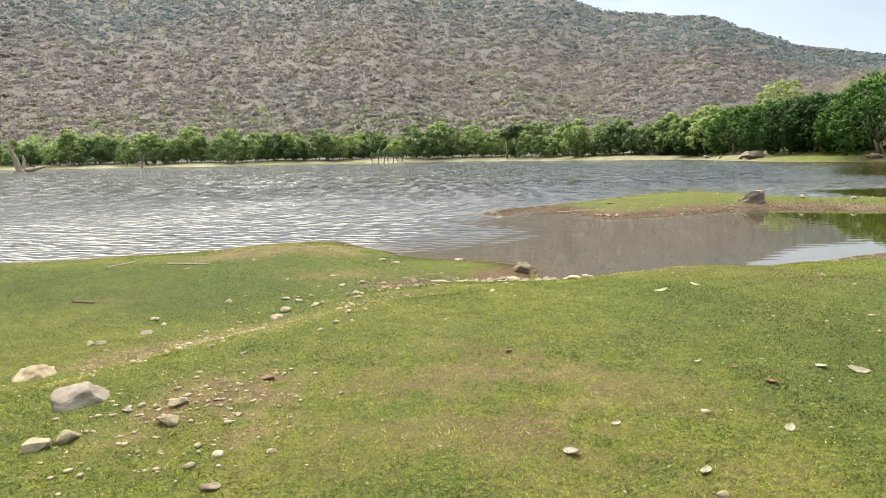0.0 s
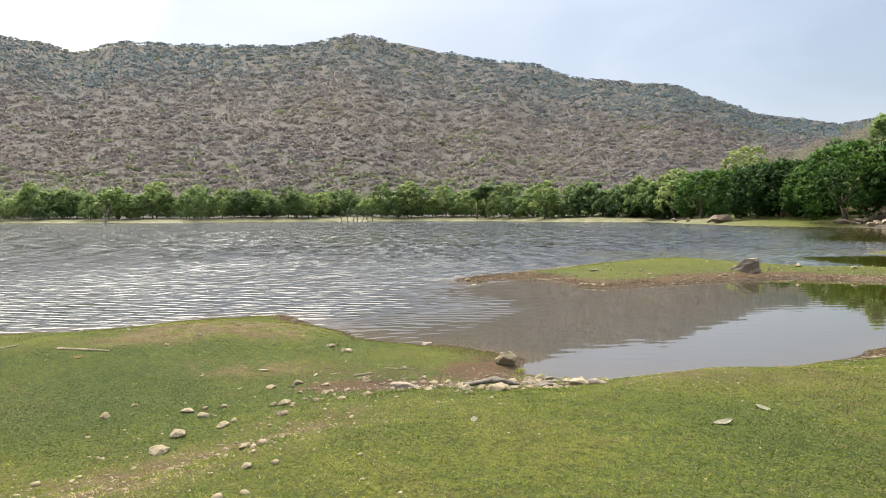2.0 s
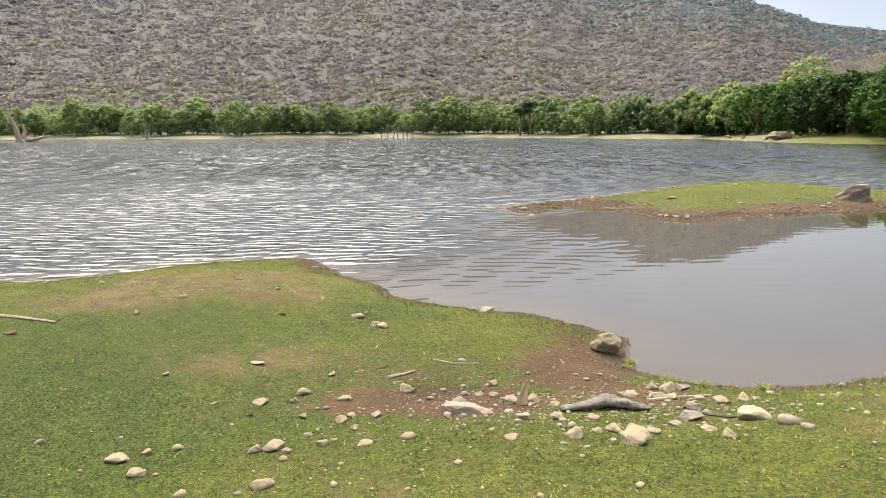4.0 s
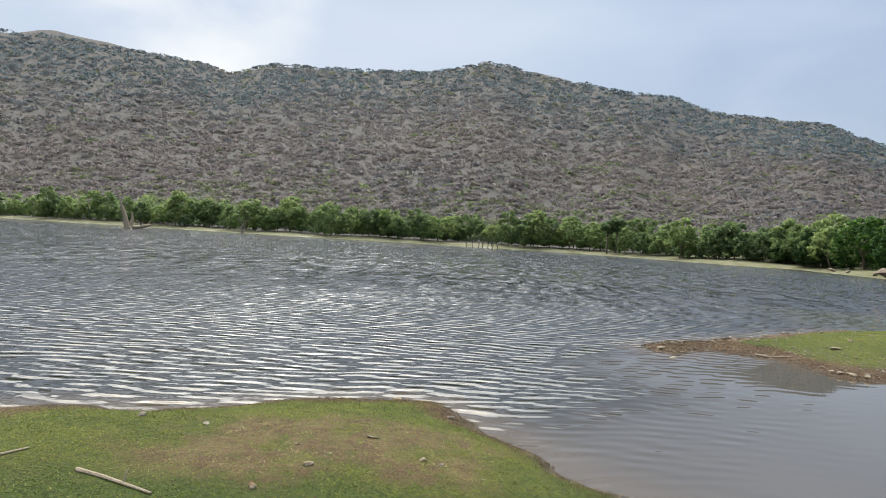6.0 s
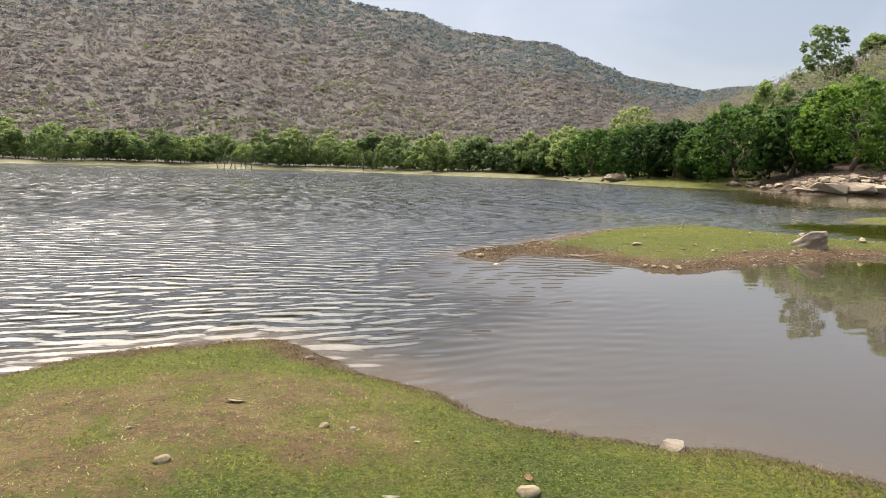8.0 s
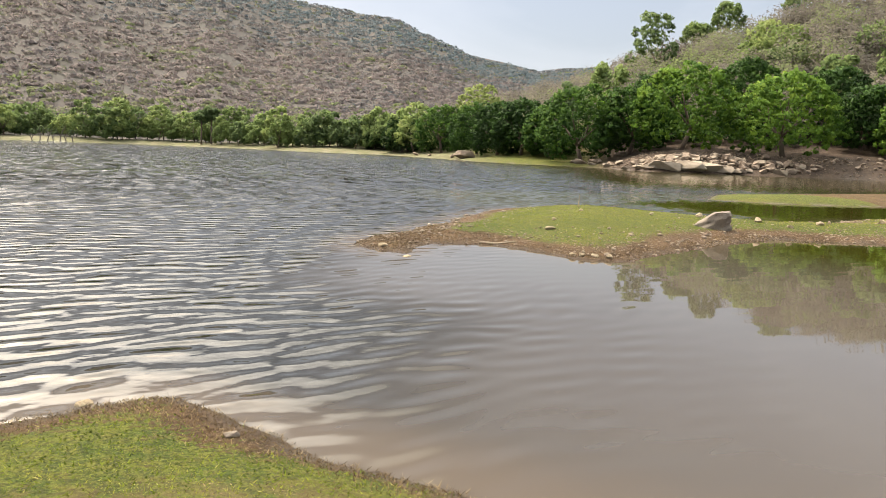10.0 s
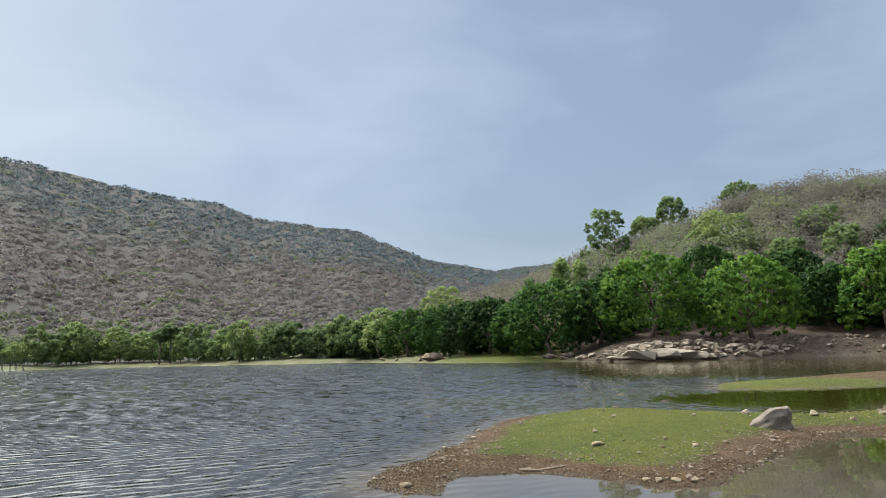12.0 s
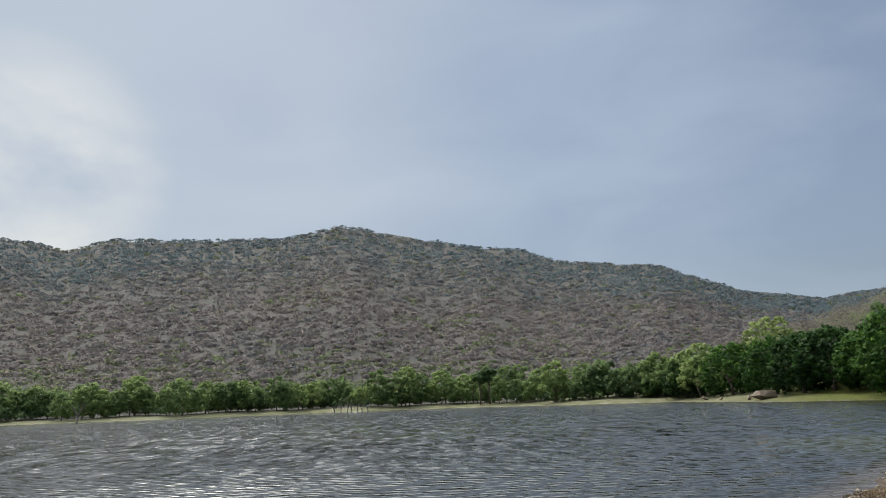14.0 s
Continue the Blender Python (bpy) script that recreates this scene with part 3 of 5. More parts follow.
def build_ground():
    radii = [0.0]
    r = 0.6
    while r < 4300:
        radii.append(r)
        r *= 1.0115 if r < 60 else (1.02 if r < 400 else 1.03)
    angles = np.r_[np.arange(-50, 75, 0.3), np.arange(75, 310, 2.0)]
    x, y, quads = fan((0, -2.0), radii, angles)
    d = outline_distance(x, y)
    z = height(x, y, d)
    r = np.hypot(x - EYE[0], y - EYE[1])
    wild = step(r, 200, 330)
    az = np.degrees(np.arctan2(x - EYE[0], y - EYE[1]))
    wild = np.maximum(wild * step(d, 6, 22), step(d, 22, 45) * ((r > 60) & (az > 10)))
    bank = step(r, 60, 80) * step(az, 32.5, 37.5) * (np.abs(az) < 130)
    strand = step(r, 90, 150) * (1 - step(az, 22, 30)) * (1 - step(d, 14, 30)) * (np.abs(az) < 90)
    wet = step(-d, -0.28, -0.02)
    ground = mesh_object("ground", np.stack([x, y, z], 1), quads, GROUND, mud=mud_at(x, y, d), dry=dry_at(x, y), wild=wild, wet=wet, strand=strand, lush=lush_at(x, y), bank=bank, knoll=(r < 420) * step(az, 14, 22))
    tagged(ground, "grazed green lakeshore turf with brown mud margins and hills", "ground", kind="structure")


def build_water():
    radii, r = [0.0], 1.5
    while r < 560:
        radii.append(r)
        r *= 1.022
    x, y, quads = fan((0, 6.0), radii, np.arange(0, 360, 1.0))
    d = outline_distance(x, y)
    side = x + 0.4 - 0.53 * (y - 19) + 2.4 * step(y, 20, 24) * (1 - step(y, 26, 30)) + 1.0 * (lattice(x, y, 2.0, 71) - 0.5)
    calm = (0.80 * step(side, -1.6, 1.6) + 0.20 * step(side, 1.0, 4.5)) * step(-y, -34, -28)
    calm = np.maximum(calm, 0.95 * step(x, 14, 20) * step(-y, -42, -37))
    far_az = np.degrees(np.arctan2(x - EYE[0], y - EYE[1]))
    lee = step(far_az, 30, 38) * step(np.hypot(x, y), 48, 75)
    calm = np.maximum(calm, 0.84 * lee)
    shallow = 0.9 * step(d, -1.1, -0.05) * (np.hypot(x, y) < 60)
    water = mesh_object("lake_water", np.stack([x, y, 0 * x], 1), quads, WATER, calm=np.clip(calm, 0, 1), wide=step(y, 19, 62), shallow=shallow, olive_reflection=np.maximum(step(x, 7, 12) * step(-y, -48, -44) * (x < 90), 0.9 * lee))
    tagged(water, "brown rippled lake water with a calm inlet", "water", kind="structure")


build_ground()
build_water()


# ---- leaves, trees and scrub ----
def leaves(centres, radii, count, size, tones, rng, flat=0.75, outs=None, fill=0.5, upper=False):
    """Rhombic leaves on the shells of many clumps: points, quads, a tone and a soft outward normal for each point."""
    centres, radii, tones = np.asarray(centres, float), np.asarray(radii, float), np.asarray(tones, float)
    n = len(centres) * count
    v = rng.normal(size=(n, 3))
    v /= np.linalg.norm(v, axis=1, keepdims=True)
    if upper:
        v[:, 2] = np.abs(v[:, 2])
    who = np.repeat(np.arange(len(centres)), count)
    depth = rng.uniform(fill, 1.05, n)[:, None]
    stretch = np.array([1, 1, flat])
    c = centres[who] + v * radii[who, None] * depth * stretch
    normal = v * 0.9 + rng.normal(size=(n, 3)) * 0.45 + np.array([0, 0, 0.3])
    normal /= np.linalg.norm(normal, axis=1, keepdims=True)
    normal *= np.where((normal * v).sum(1) < 0, -1, 1)[:, None]
    side = np.cross(normal, rng.normal(size=(n, 3)))
    side /= np.linalg.norm(side, axis=1, keepdims=True) + 1e-9
    up = np.cross(normal, side)
    s = np.broadcast_to(size, (len(centres),))[who][:, None] * rng.uniform(0.6, 1.3, n)[:, None]
    pts = np.stack([c - side * s, c - up * s * 0.55, c + side * s, c + up * s * 0.55], 1).reshape(-1, 3)
    quads = np.arange(4 * n).reshape(-1, 4)
    soft = v + normal * 0.3 + np.array([0, 0, 0.35])
    if outs is not None:
        soft = v * 0.5 + normal * 0.4 + np.asarray(outs, float)[who] * 0.9 + np.array([0, 0, 0.25])
    soft /= np.linalg.norm(soft, axis=1, keepdims=True)
    return pts, quads, np.repeat(np.clip(tones[who] + rng.normal(0, 0.04, n), 0, 1), 4), np.repeat(soft, 4, 0)


def limb(bm, a, b, ra, rb, sides=6):
    """A tapered round piece from a to b."""
    a, b = Vector(a), Vector(b)
    q = (b - a).to_track_quat("Z", "Y")
    rings = []
    for p, r in ((a, ra), ((a + b) / 2, (ra + rb) / 2), (b, rb)):
        rings.append([bm.verts.new(p + q @ Vector((r * math.cos(6.2832 * k / sides), r * math.sin(6.2832 * k / sides), 0))) for k in range(sides)])
    for lo, hi in zip(rings, rings[1:]):
        for k in range(sides):
            bm.faces.new((lo[k], lo[(k + 1) % sides], hi[(k + 1) % sides], hi[k]))
    bm.faces.new(rings[0][::-1])
    bm.faces.new(rings[-1])


def part(name, bm, material, parent, label=""):
    me = bpy.data.meshes.new(name)
    bm.normal_update()
    bm.to_mesh(me)
    bm.free()
    me.polygons.foreach_set("use_smooth", np.ones(len(me.polygons), bool))
    me.materials.append(material)
    ob = new(name, me)
    ob.parent = parent
    return tagged(ob, label)


def trunk_mesh(rng, tall, thick, spread, forks, lean=0.1):
    """A trunk that forks into limbs; also the limbs' ends."""
    bm = bmesh.new()
    base = Vector((0, 0, -0.4))
    neck = Vector((rng.uniform(-lean, lean) * tall, rng.uniform(-lean, lean) * tall, tall * rng.uniform(0.22, 0.32)))
    limb(bm, base, neck, thick, thick * 0.72, 8)
    ends = []
    for k in range(forks):
        a = 6.2832 * (k + rng.uniform(-0.3, 0.3)) / forks
        mid = neck + Vector((math.cos(a) * spread * 0.35, math.sin(a) * spread * 0.35, tall * rng.uniform(0.18, 0.3)))
        end = mid + Vector((math.cos(a) * spread * 0.4, math.sin(a) * spread * 0.4, tall * rng.uniform(0.1, 0.3)))
        limb(bm, neck, mid, thick * 0.5, thick * 0.3)
        limb(bm, mid, end, thick * 0.3, thick * 0.1)
        ends.append(end)
        twig = mid + Vector((rng.uniform(-1, 1), rng.uniform(-1, 1), 1.2)) * spread * 0.3
        limb(bm, mid, twig, thick * 0.22, thick * 0.07)
        ends.append(twig)
    return bm, ends


def crown_mesh(rng, tall, wide, low, lobes, twigs, count, leaf, tone, name, material, parent):
    """An uneven dome of lobes, each set with leafy twigs; gaps stay between the lobes."""
    c, r, t, outs = [], [], [], []
    core = np.array([0, 0, low + (tall - low) * 0.32])
    for k in range(lobes):
        h = (k + rng.uniform(0.1, 0.9)) / lobes
        a = 2.39996 * k + rng.uniform(-0.35, 0.35)
        lr = wide * rng.uniform(0.13, 0.21) * (1.05 - 0.25 * h)
        reach = (wide * 0.5 - lr) * math.sqrt(max(0.03, 1 - ((h - 0.28) / 0.74) ** 2)) * rng.uniform(0.82, 1.12)
        p = np.array([reach * math.cos(a), reach * math.sin(a), low + lr * 0.8 + (tall - low - lr * 1.75) * h])
        way = (p - core) / (np.linalg.norm(p - core) + 1e-6)
        hue = rng.uniform(-0.12, 0.12)
        for _ in range(twigs):
            v = rng.normal(size=3)
            v /= np.linalg.norm(v)
            if v @ way < -0.25:
                v = v - 2 * (v @ way) * way
            c.append(p + v * lr * rng.uniform(0.78, 1.12) * np.array([1, 1, 0.88]))
            r.append(leaf * rng.uniform(1.2, 2.1))
            # higher lobes are toned lighter: top light painted into the leaves
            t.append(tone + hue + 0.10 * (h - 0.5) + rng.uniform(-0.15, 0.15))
            o = v + 0.45 * way
            outs.append(o / np.linalg.norm(o))
    # foliage inside the crown; inner shade put into its lower tone
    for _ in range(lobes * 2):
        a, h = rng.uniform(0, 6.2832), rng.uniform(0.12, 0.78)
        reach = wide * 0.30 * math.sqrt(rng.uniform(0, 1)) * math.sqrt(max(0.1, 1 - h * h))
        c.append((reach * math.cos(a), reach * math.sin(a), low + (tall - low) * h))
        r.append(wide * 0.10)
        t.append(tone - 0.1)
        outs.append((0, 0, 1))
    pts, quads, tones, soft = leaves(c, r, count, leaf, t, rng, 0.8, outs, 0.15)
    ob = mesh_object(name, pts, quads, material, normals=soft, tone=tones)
    ob.parent = parent
    return ob


def tree(seed, tall, wide, low, lobes, twigs, count, leaf, tone, material, label, forks=5, thick=None):
    rng = np.random.default_rng(seed)
    root = new("tree")
    tagged(root, label, "tree")
    bm, _ = trunk_mesh(rng, tall * 0.8, thick or wide * 0.035, wide * 0.4, forks)
    part("trunk", bm, BARK, root, "rough brown bark")
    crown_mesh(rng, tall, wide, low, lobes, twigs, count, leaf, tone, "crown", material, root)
    return root


def put(ob, x, y, turn=0.0, size=1.0, sink=0.0):
    z = float(height(np.array([x]), np.array([y]))[0]) - sink
    ob.matrix_basis = pose(x, y, z, 0, 0, turn) @ Matrix.Scale(size, 4)
    return ob


def polar(az, r):
    a = radians(az)
    return EYE[0] + r * math.sin(a), EYE[1] + r * math.cos(a)


def shore_point(az, inland):
    """Where the far bank begins along a bearing, plus metres inland."""
    r = np.linspace(70, 450, 1901)
    a = radians(az)
    d = outline_distance(EYE[0] + r * math.sin(a), EYE[1] + r * math.cos(a))
    last = int(np.nonzero(d < 0)[0][-1])
    return polar(az, r[min(last + 1, 1900)] + inland)


SHORE_AZ = np.arange(-56, 30, 1.0)
SHORE_R = np.array([math.hypot(x - EYE[0], y - EYE[1]) for x, y in (shore_point(a, 0) for a in SHORE_AZ)])


# big leafy trees of the near bank, by bearing and distance
BANK = (
    # az, r, tall, wide, low, tone, seed
    (19.2, 222, 7.5, 12, 0.5, 0.18, 1), (21.0, 210, 10.5, 15, 0.5, 0.22, 2), (23.6, 190, 12.5, 15, 0.5, 0.34, 3), (26.2, 168, 12.0, 14, 0.6, 0.30, 4),
    (27.8, 156, 11.5, 12, 0.8, 0.12, 5), (29.6, 150, 11.6, 13, 0.6, 0.14, 6), (31.8, 143, 10.5, 11, 0.5, 0.22, 7), (34.2, 132, 13.6, 16, 1.6, 0.30, 8),
    (37.6, 130, 12.0, 13, 1.8, 0.28, 9), (41.3, 124, 14.2, 17.0, 1.5, 0.66, 10), (48.2, 122, 13.0, 17.0, 1.4, 0.72, 11), (53.4, 134, 10.5, 12, 0.8, 0.10, 12),
    (56.6, 127, 13.6, 13, 1.6, 0.52, 13), (60.2, 123, 12.6, 14, 1.6, 0.52, 14), (64.5, 116, 13.4, 15, 1.4, 0.40, 15), (45.6, 140, 13.5, 13, 0.8, 0.12, 16),
    (39.6, 142, 12.5, 12, 0.6, 0.14, 17), (51.2, 142, 11.0, 13, 0.8, 0.08, 18), (24.8, 198, 9.5, 12, 0.5, 0.12, 19), (58.4, 134, 12.0, 14, 0.8, 0.10, 20),
)
for az, r, tall, wide, low, tone, seed in BANK:
    shade = "bright yellow-green" if tone > 0.5 else ("mid-green" if tone > 0.25 else "dark green")
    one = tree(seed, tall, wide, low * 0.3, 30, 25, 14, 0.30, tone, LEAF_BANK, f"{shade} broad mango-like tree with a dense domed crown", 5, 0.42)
    tagged(one, group="trees on the rocky bank")
    put(one, *polar(az, r), sink=0.1)

# tall thin trees standing out above the knoll
for az, r, tall, wide, low, tone, seed in ((39.0, 205, 20.0, 14.0, 4.0, 0.30, 31), (44.1, 250, 15.0, 10.5, 6.0, 0.34, 32), (42.1, 245, 11.5, 10.0, 5.0, 0.55, 33), (36.0, 178, 11.5, 11.0, 3.0, 0.72, 34),
                                           (49.0, 258, 11.0, 14.0, 3.0, 0.50, 35), (33.2, 160, 12.6, 6.0, 2.0, 0.10, 36), (26.4, 214, 15.0, 15.0, 2.0, 0.95, 37), (47.2, 192, 11.5, 16.0, 1.0, 0.80, 38)):
    one = tree(seed, tall, wide, low, 15, 22, 10, 0.40, tone, LEAF_SHORE, "tall open-crowned tree standing above the scrub of the knoll", 4, 0.30)
    tagged(one, group="tall trees on the knoll")
    put(one, *polar(az, r), sink=0.3)

# bushy trees half way up the knoll
rng = np.random.default_rng(77)
for k in range(16):
    az, r = 31 + 2.2 * k + rng.uniform(-0.8, 0.8), rng.uniform(152, 200)
    one = tree(300 + k, rng.uniform(6.5, 9.5), rng.uniform(8, 12), 0.3, 12, 18, 10, 0.36, rng.uniform(0.05, 0.75), LEAF_SHORE, "bushy green tree among the dry scrub of the knoll", 4, 0.2)
    tagged(one, group="bushy trees on the knoll")
    put(one, *polar(az, r), sink=0.3)

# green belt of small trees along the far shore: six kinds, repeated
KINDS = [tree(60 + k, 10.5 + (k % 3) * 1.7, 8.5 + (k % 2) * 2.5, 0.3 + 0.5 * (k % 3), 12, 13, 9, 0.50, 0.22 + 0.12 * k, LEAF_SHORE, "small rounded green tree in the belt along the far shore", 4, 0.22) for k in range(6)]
rng = np.random.default_rng(5)
for k in range(150):
    az = -47 + 68 * (k + rng.uniform(-0.45, 0.45)) / 150
    x, y = shore_point(az, rng.uniform(9, 26))
    kind = KINDS[int(rng.integers(0, 6))]
    size = rng.uniform(0.5, 1.15)
    z = float(height(np.array([x]), np.array([y]))[0]) - 0.1
    m = pose(x, y, z, 0, 0, rng.uniform(0, 360)) @ Matrix.Scale(size, 4)
    tagged(copy_thing(kind, m), group="green belt on the far shore")
for kind, az in zip(KINDS, (-52, -50, -49, 19.5, 20.5, 21.5)):
    put(kind, *shore_point(az, 18))
    tagged(kind, group="green belt on the far shore")


def scrub(name, az, r, rad, tone, count, leaf, material, label, rng, lift=0.55, flat=0.8, fill=0.5, upper=True):
    """One mesh of many low crowns on the slopes."""
    a = np.radians(az)
    x, y = EYE[0] + r * np.sin(a), EYE[1] + r * np.cos(a)
    z = height(x, y)
    pts, quads, tones, soft = leaves(np.stack([x, y, z + rad * lift], 1), rad, count, leaf, tone, rng, flat, None, fill, upper)
    ob = mesh_object(name, pts, quads, material, normals=soft, tone=tones)
    return tagged(ob, label, "scrub", kind="stuff")


def hillside():
    rng = np.random.default_rng(9)
    n = 26000
    az = rng.uniform(-48, 40, n)
    u = rng.uniform(0, 1, n)
    r = 350 + 850 * u ** 1.12
    rad = rng.uniform(1.9, 4.6, n) * (0.8 + 0.4 * u)
    x, y = EYE[0] + r * np.sin(np.radians(az)), EYE[1] + r * np.cos(np.radians(az))
    ashore = outline_distance(x, y) > 18
    az, u, r, rad, x, y = az[ashore], u[ashore], r[ashore], rad[ashore], x[ashore], y[ashore]
    n = len(az)
    patch = lattice(x, y, 90, 81) * 0.6 + lattice(x, y, 30, 82) * 0.4
    # tone falls upslope, so haze is painted in as bluer leaves
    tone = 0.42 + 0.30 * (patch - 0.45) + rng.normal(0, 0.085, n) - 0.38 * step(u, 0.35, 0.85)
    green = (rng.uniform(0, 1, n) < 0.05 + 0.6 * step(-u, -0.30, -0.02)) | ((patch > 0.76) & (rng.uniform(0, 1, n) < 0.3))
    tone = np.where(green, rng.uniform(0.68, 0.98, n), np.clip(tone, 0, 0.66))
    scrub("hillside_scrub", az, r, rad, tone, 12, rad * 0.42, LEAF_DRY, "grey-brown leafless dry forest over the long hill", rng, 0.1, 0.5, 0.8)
    # second green rows behind the belt
    n = 700
    az = rng.uniform(-48, 24, n)
    r = np.interp(az, SHORE_AZ, SHORE_R) + rng.uniform(26, 95, n)
    rad = rng.uniform(2.2, 4.4, n)
    scrub("far_shore_bushes", az, r, rad, rng.uniform(0.15, 1.0, n), 48, 0.60, LEAF_SHORE, "mixed green bushes and small trees behind the far shore", rng, 0.8, 1.1)
    n = 420
    az = rng.uniform(-48, 21, n)
    r = np.interp(az, SHORE_AZ, SHORE_R) + rng.uniform(12, 34, n)
    scrub("far_shore_shrubs", az, r, rng.uniform(1.2, 2.6, n), rng.uniform(0.0, 0.7, n), 40, 0.45, LEAF_SHORE, "low green shrubs under the far shore trees", rng, 0.6, 1.0)
    # the knoll: dull brown and olive crowns
    n = 1200
    az = rng.uniform(22, 72, n)
    r = 138 + 150 * rng.uniform(0, 1, n) ** 0.8
    rad = rng.uniform(2.6, 6.0, n)
    x, y = EYE[0] + r * np.sin(np.radians(az)), EYE[1] + r * np.cos(np.radians(az))
    dry_land = outline_distance(x, y) > 16
    az, r, rad, x, y = az[dry_land], r[dry_land], rad[dry_land], x[dry_land], y[dry_land]
    n = len(az)
    patch = lattice(x, y, 26, 83)
    tone = np.where(rng.uniform(0, 1, n) < 0.12 + 0.5 * (patch > 0.5) * (1 - 0.7 * step(r, 190, 235)), rng.uniform(0.66, 0.98, n), rng.uniform(0.0, 0.62, n))
    scrub("knoll_scrub", az, r, rad, tone, 200, 0.36, LEAF_KNOLL, "brown and olive dry scrub over the knoll", rng, 0.5, 1.0, 0.7)


hillside()


# ---- dead trees and palms in the far shallows ----
def dead_tree(seed, tall, thick, forks, label):
    rng = np.random.default_rng(seed)
    bm, ends = trunk_mesh(rng, tall, thick, tall * 0.32, forks, 0.12)
    for e in ends:
        for _ in range(2):
            tip = e + Vector((rng.uniform(-1, 1), rng.uniform(-1, 1), rng.uniform(0.3, 1.3))) * tall * 0.12
            limb(bm, e, tip, thick * 0.08, thick * 0.03, 4)
    me = bpy.data.meshes.new("dead_tree")
    bm.to_mesh(me)
    bm.free()
    me.materials.append(DROWNED)
    return tagged(new("dead_tree", me), label, "dead tree")


def shallow_put(ob, x, y, turn=0.0):
    ob.matrix_basis = pose(x, y, -0.25, 0, 0, turn)


shallow_put(dead_tree(1, 9.5, 0.35, 5, "bleached bare dead tree standing in the shallows"), -112, 276)


def broken_trunk():
    """A great forked stump with a fallen log and roots at its foot."""
    bm = bmesh.new()
    for pts, radii in ((((0, 0, -0.6), (-0.9, 0.1, 3.8), (-2.1, 0, 7.0), (-2.7, 0.2, 10.2)), (1.05, 0.66, 0.42, 0.12)),
                       (((0.4, 0, -0.4), (1.2, 0.3, 3.0), (0.9, 0.2, 5.2)), (0.85, 0.5, 0.22)), (((-1.7, 0, 5.8), (-0.9, 0.3, 7.4)), (0.25, 0.08)),
                       (((-0.8, 0.2, 0.5), (3.2, 0.1, 0.9), (6.6, -0.2, 1.7)), (0.85, 0.6, 0.3)), (((5.2, 0, 1.2), (6.2, 0.1, 3.1)), (0.3, 0.08)),
                       (((0, 0, 1.0), (-2.6, -0.3, -0.4)), (0.5, 0.25)), (((0, 0, 1.0), (1.6, -1.8, -0.4)), (0.5, 0.22)), (((3.2, 0, 0.9), (3.9, -0.4, 2.0)), (0.3, 0.1))):
        for k in range(len(pts) - 1):
            limb(bm, pts[k], pts[k + 1], radii[k], radii[k + 1], 8)
    me = bpy.data.meshes.new("dead_tree")
    bm.normal_update()
    bm.to_mesh(me)
    bm.free()
    me.materials.append(DEADWOOD)
    return tagged(new("dead_tree", me), "broken forked grey dead trunk with a fallen log in the lake", "dead tree")


shallow_put(broken_trunk(), -122, 214, 30.7)
for k in range(7):
    shallow_put(dead_tree(20 + k, 4.5 + (k * 37 % 5) * 0.7, 0.2, 3, "thin grey drowned tree near the far bank"), -27 + k * 2.0, 291 + (k * 5 % 4), 50 * k)


def palm(seed, tall):
    rng = np.random.default_rng(seed)
    root = tagged(new("palm_tree"), "dark fan palm with a slim trunk on the far shore", "palm tree")
    bm = bmesh.new()
    limb(bm, (0, 0, -0.5), (0.1, 0, tall * 0.5), 0.32, 0.24, 8)
    limb(bm, (0.1, 0, tall * 0.5), (0.15, 0.05, tall * 0.8), 0.24, 0.22, 8)
    part("trunk", bm, BARK, root, "slim dark trunk")
    c = rng.normal(size=(26, 3))
    c = c / np.linalg.norm(c, axis=1, keepdims=True) * tall * 0.21 * rng.uniform(0.5, 1, (26, 1)) + np.array([0.15, 0.05, tall * 0.82])
    pts, quads, tones, soft = leaves(c, np.full(26, tall * 0.07), 26, 0.7, rng.uniform(0, 0.3, 26), rng)
    mesh_object("crown", pts, quads, LEAF_SHORE, normals=soft, tone=tones).parent = root
    return root


for az, r, tall, seed in ((5.75, 272, 12.0, 1), (6.45, 271, 12.6, 2)):
    tagged(put(palm(seed, tall), *polar(az, r)), group="pair of palms")


def undergrowth():
    """Low bushes under and between the bank trees, dark to fill in shade."""
    rng = np.random.default_rng(12)
    n = 380
    az = rng.uniform(18, 68, n)
    r = np.interp(az, (18, 20, 22, 24, 26, 28, 30, 34, 38, 42, 48, 54, 60, 68), (240, 232, 216, 197, 179, 165, 157, 143, 138, 132, 132, 136, 131, 127)) + rng.uniform(0, 10, n)
    rad = rng.uniform(1.0, 2.1, n)
    scrub("undergrowth", az, r, rad, rng.uniform(0.0, 0.35, n), 75, 0.30, LEAF_BANK, "undergrowth darkened as shade under the bank trees", rng, 0.7, 1.0)


undergrowth()


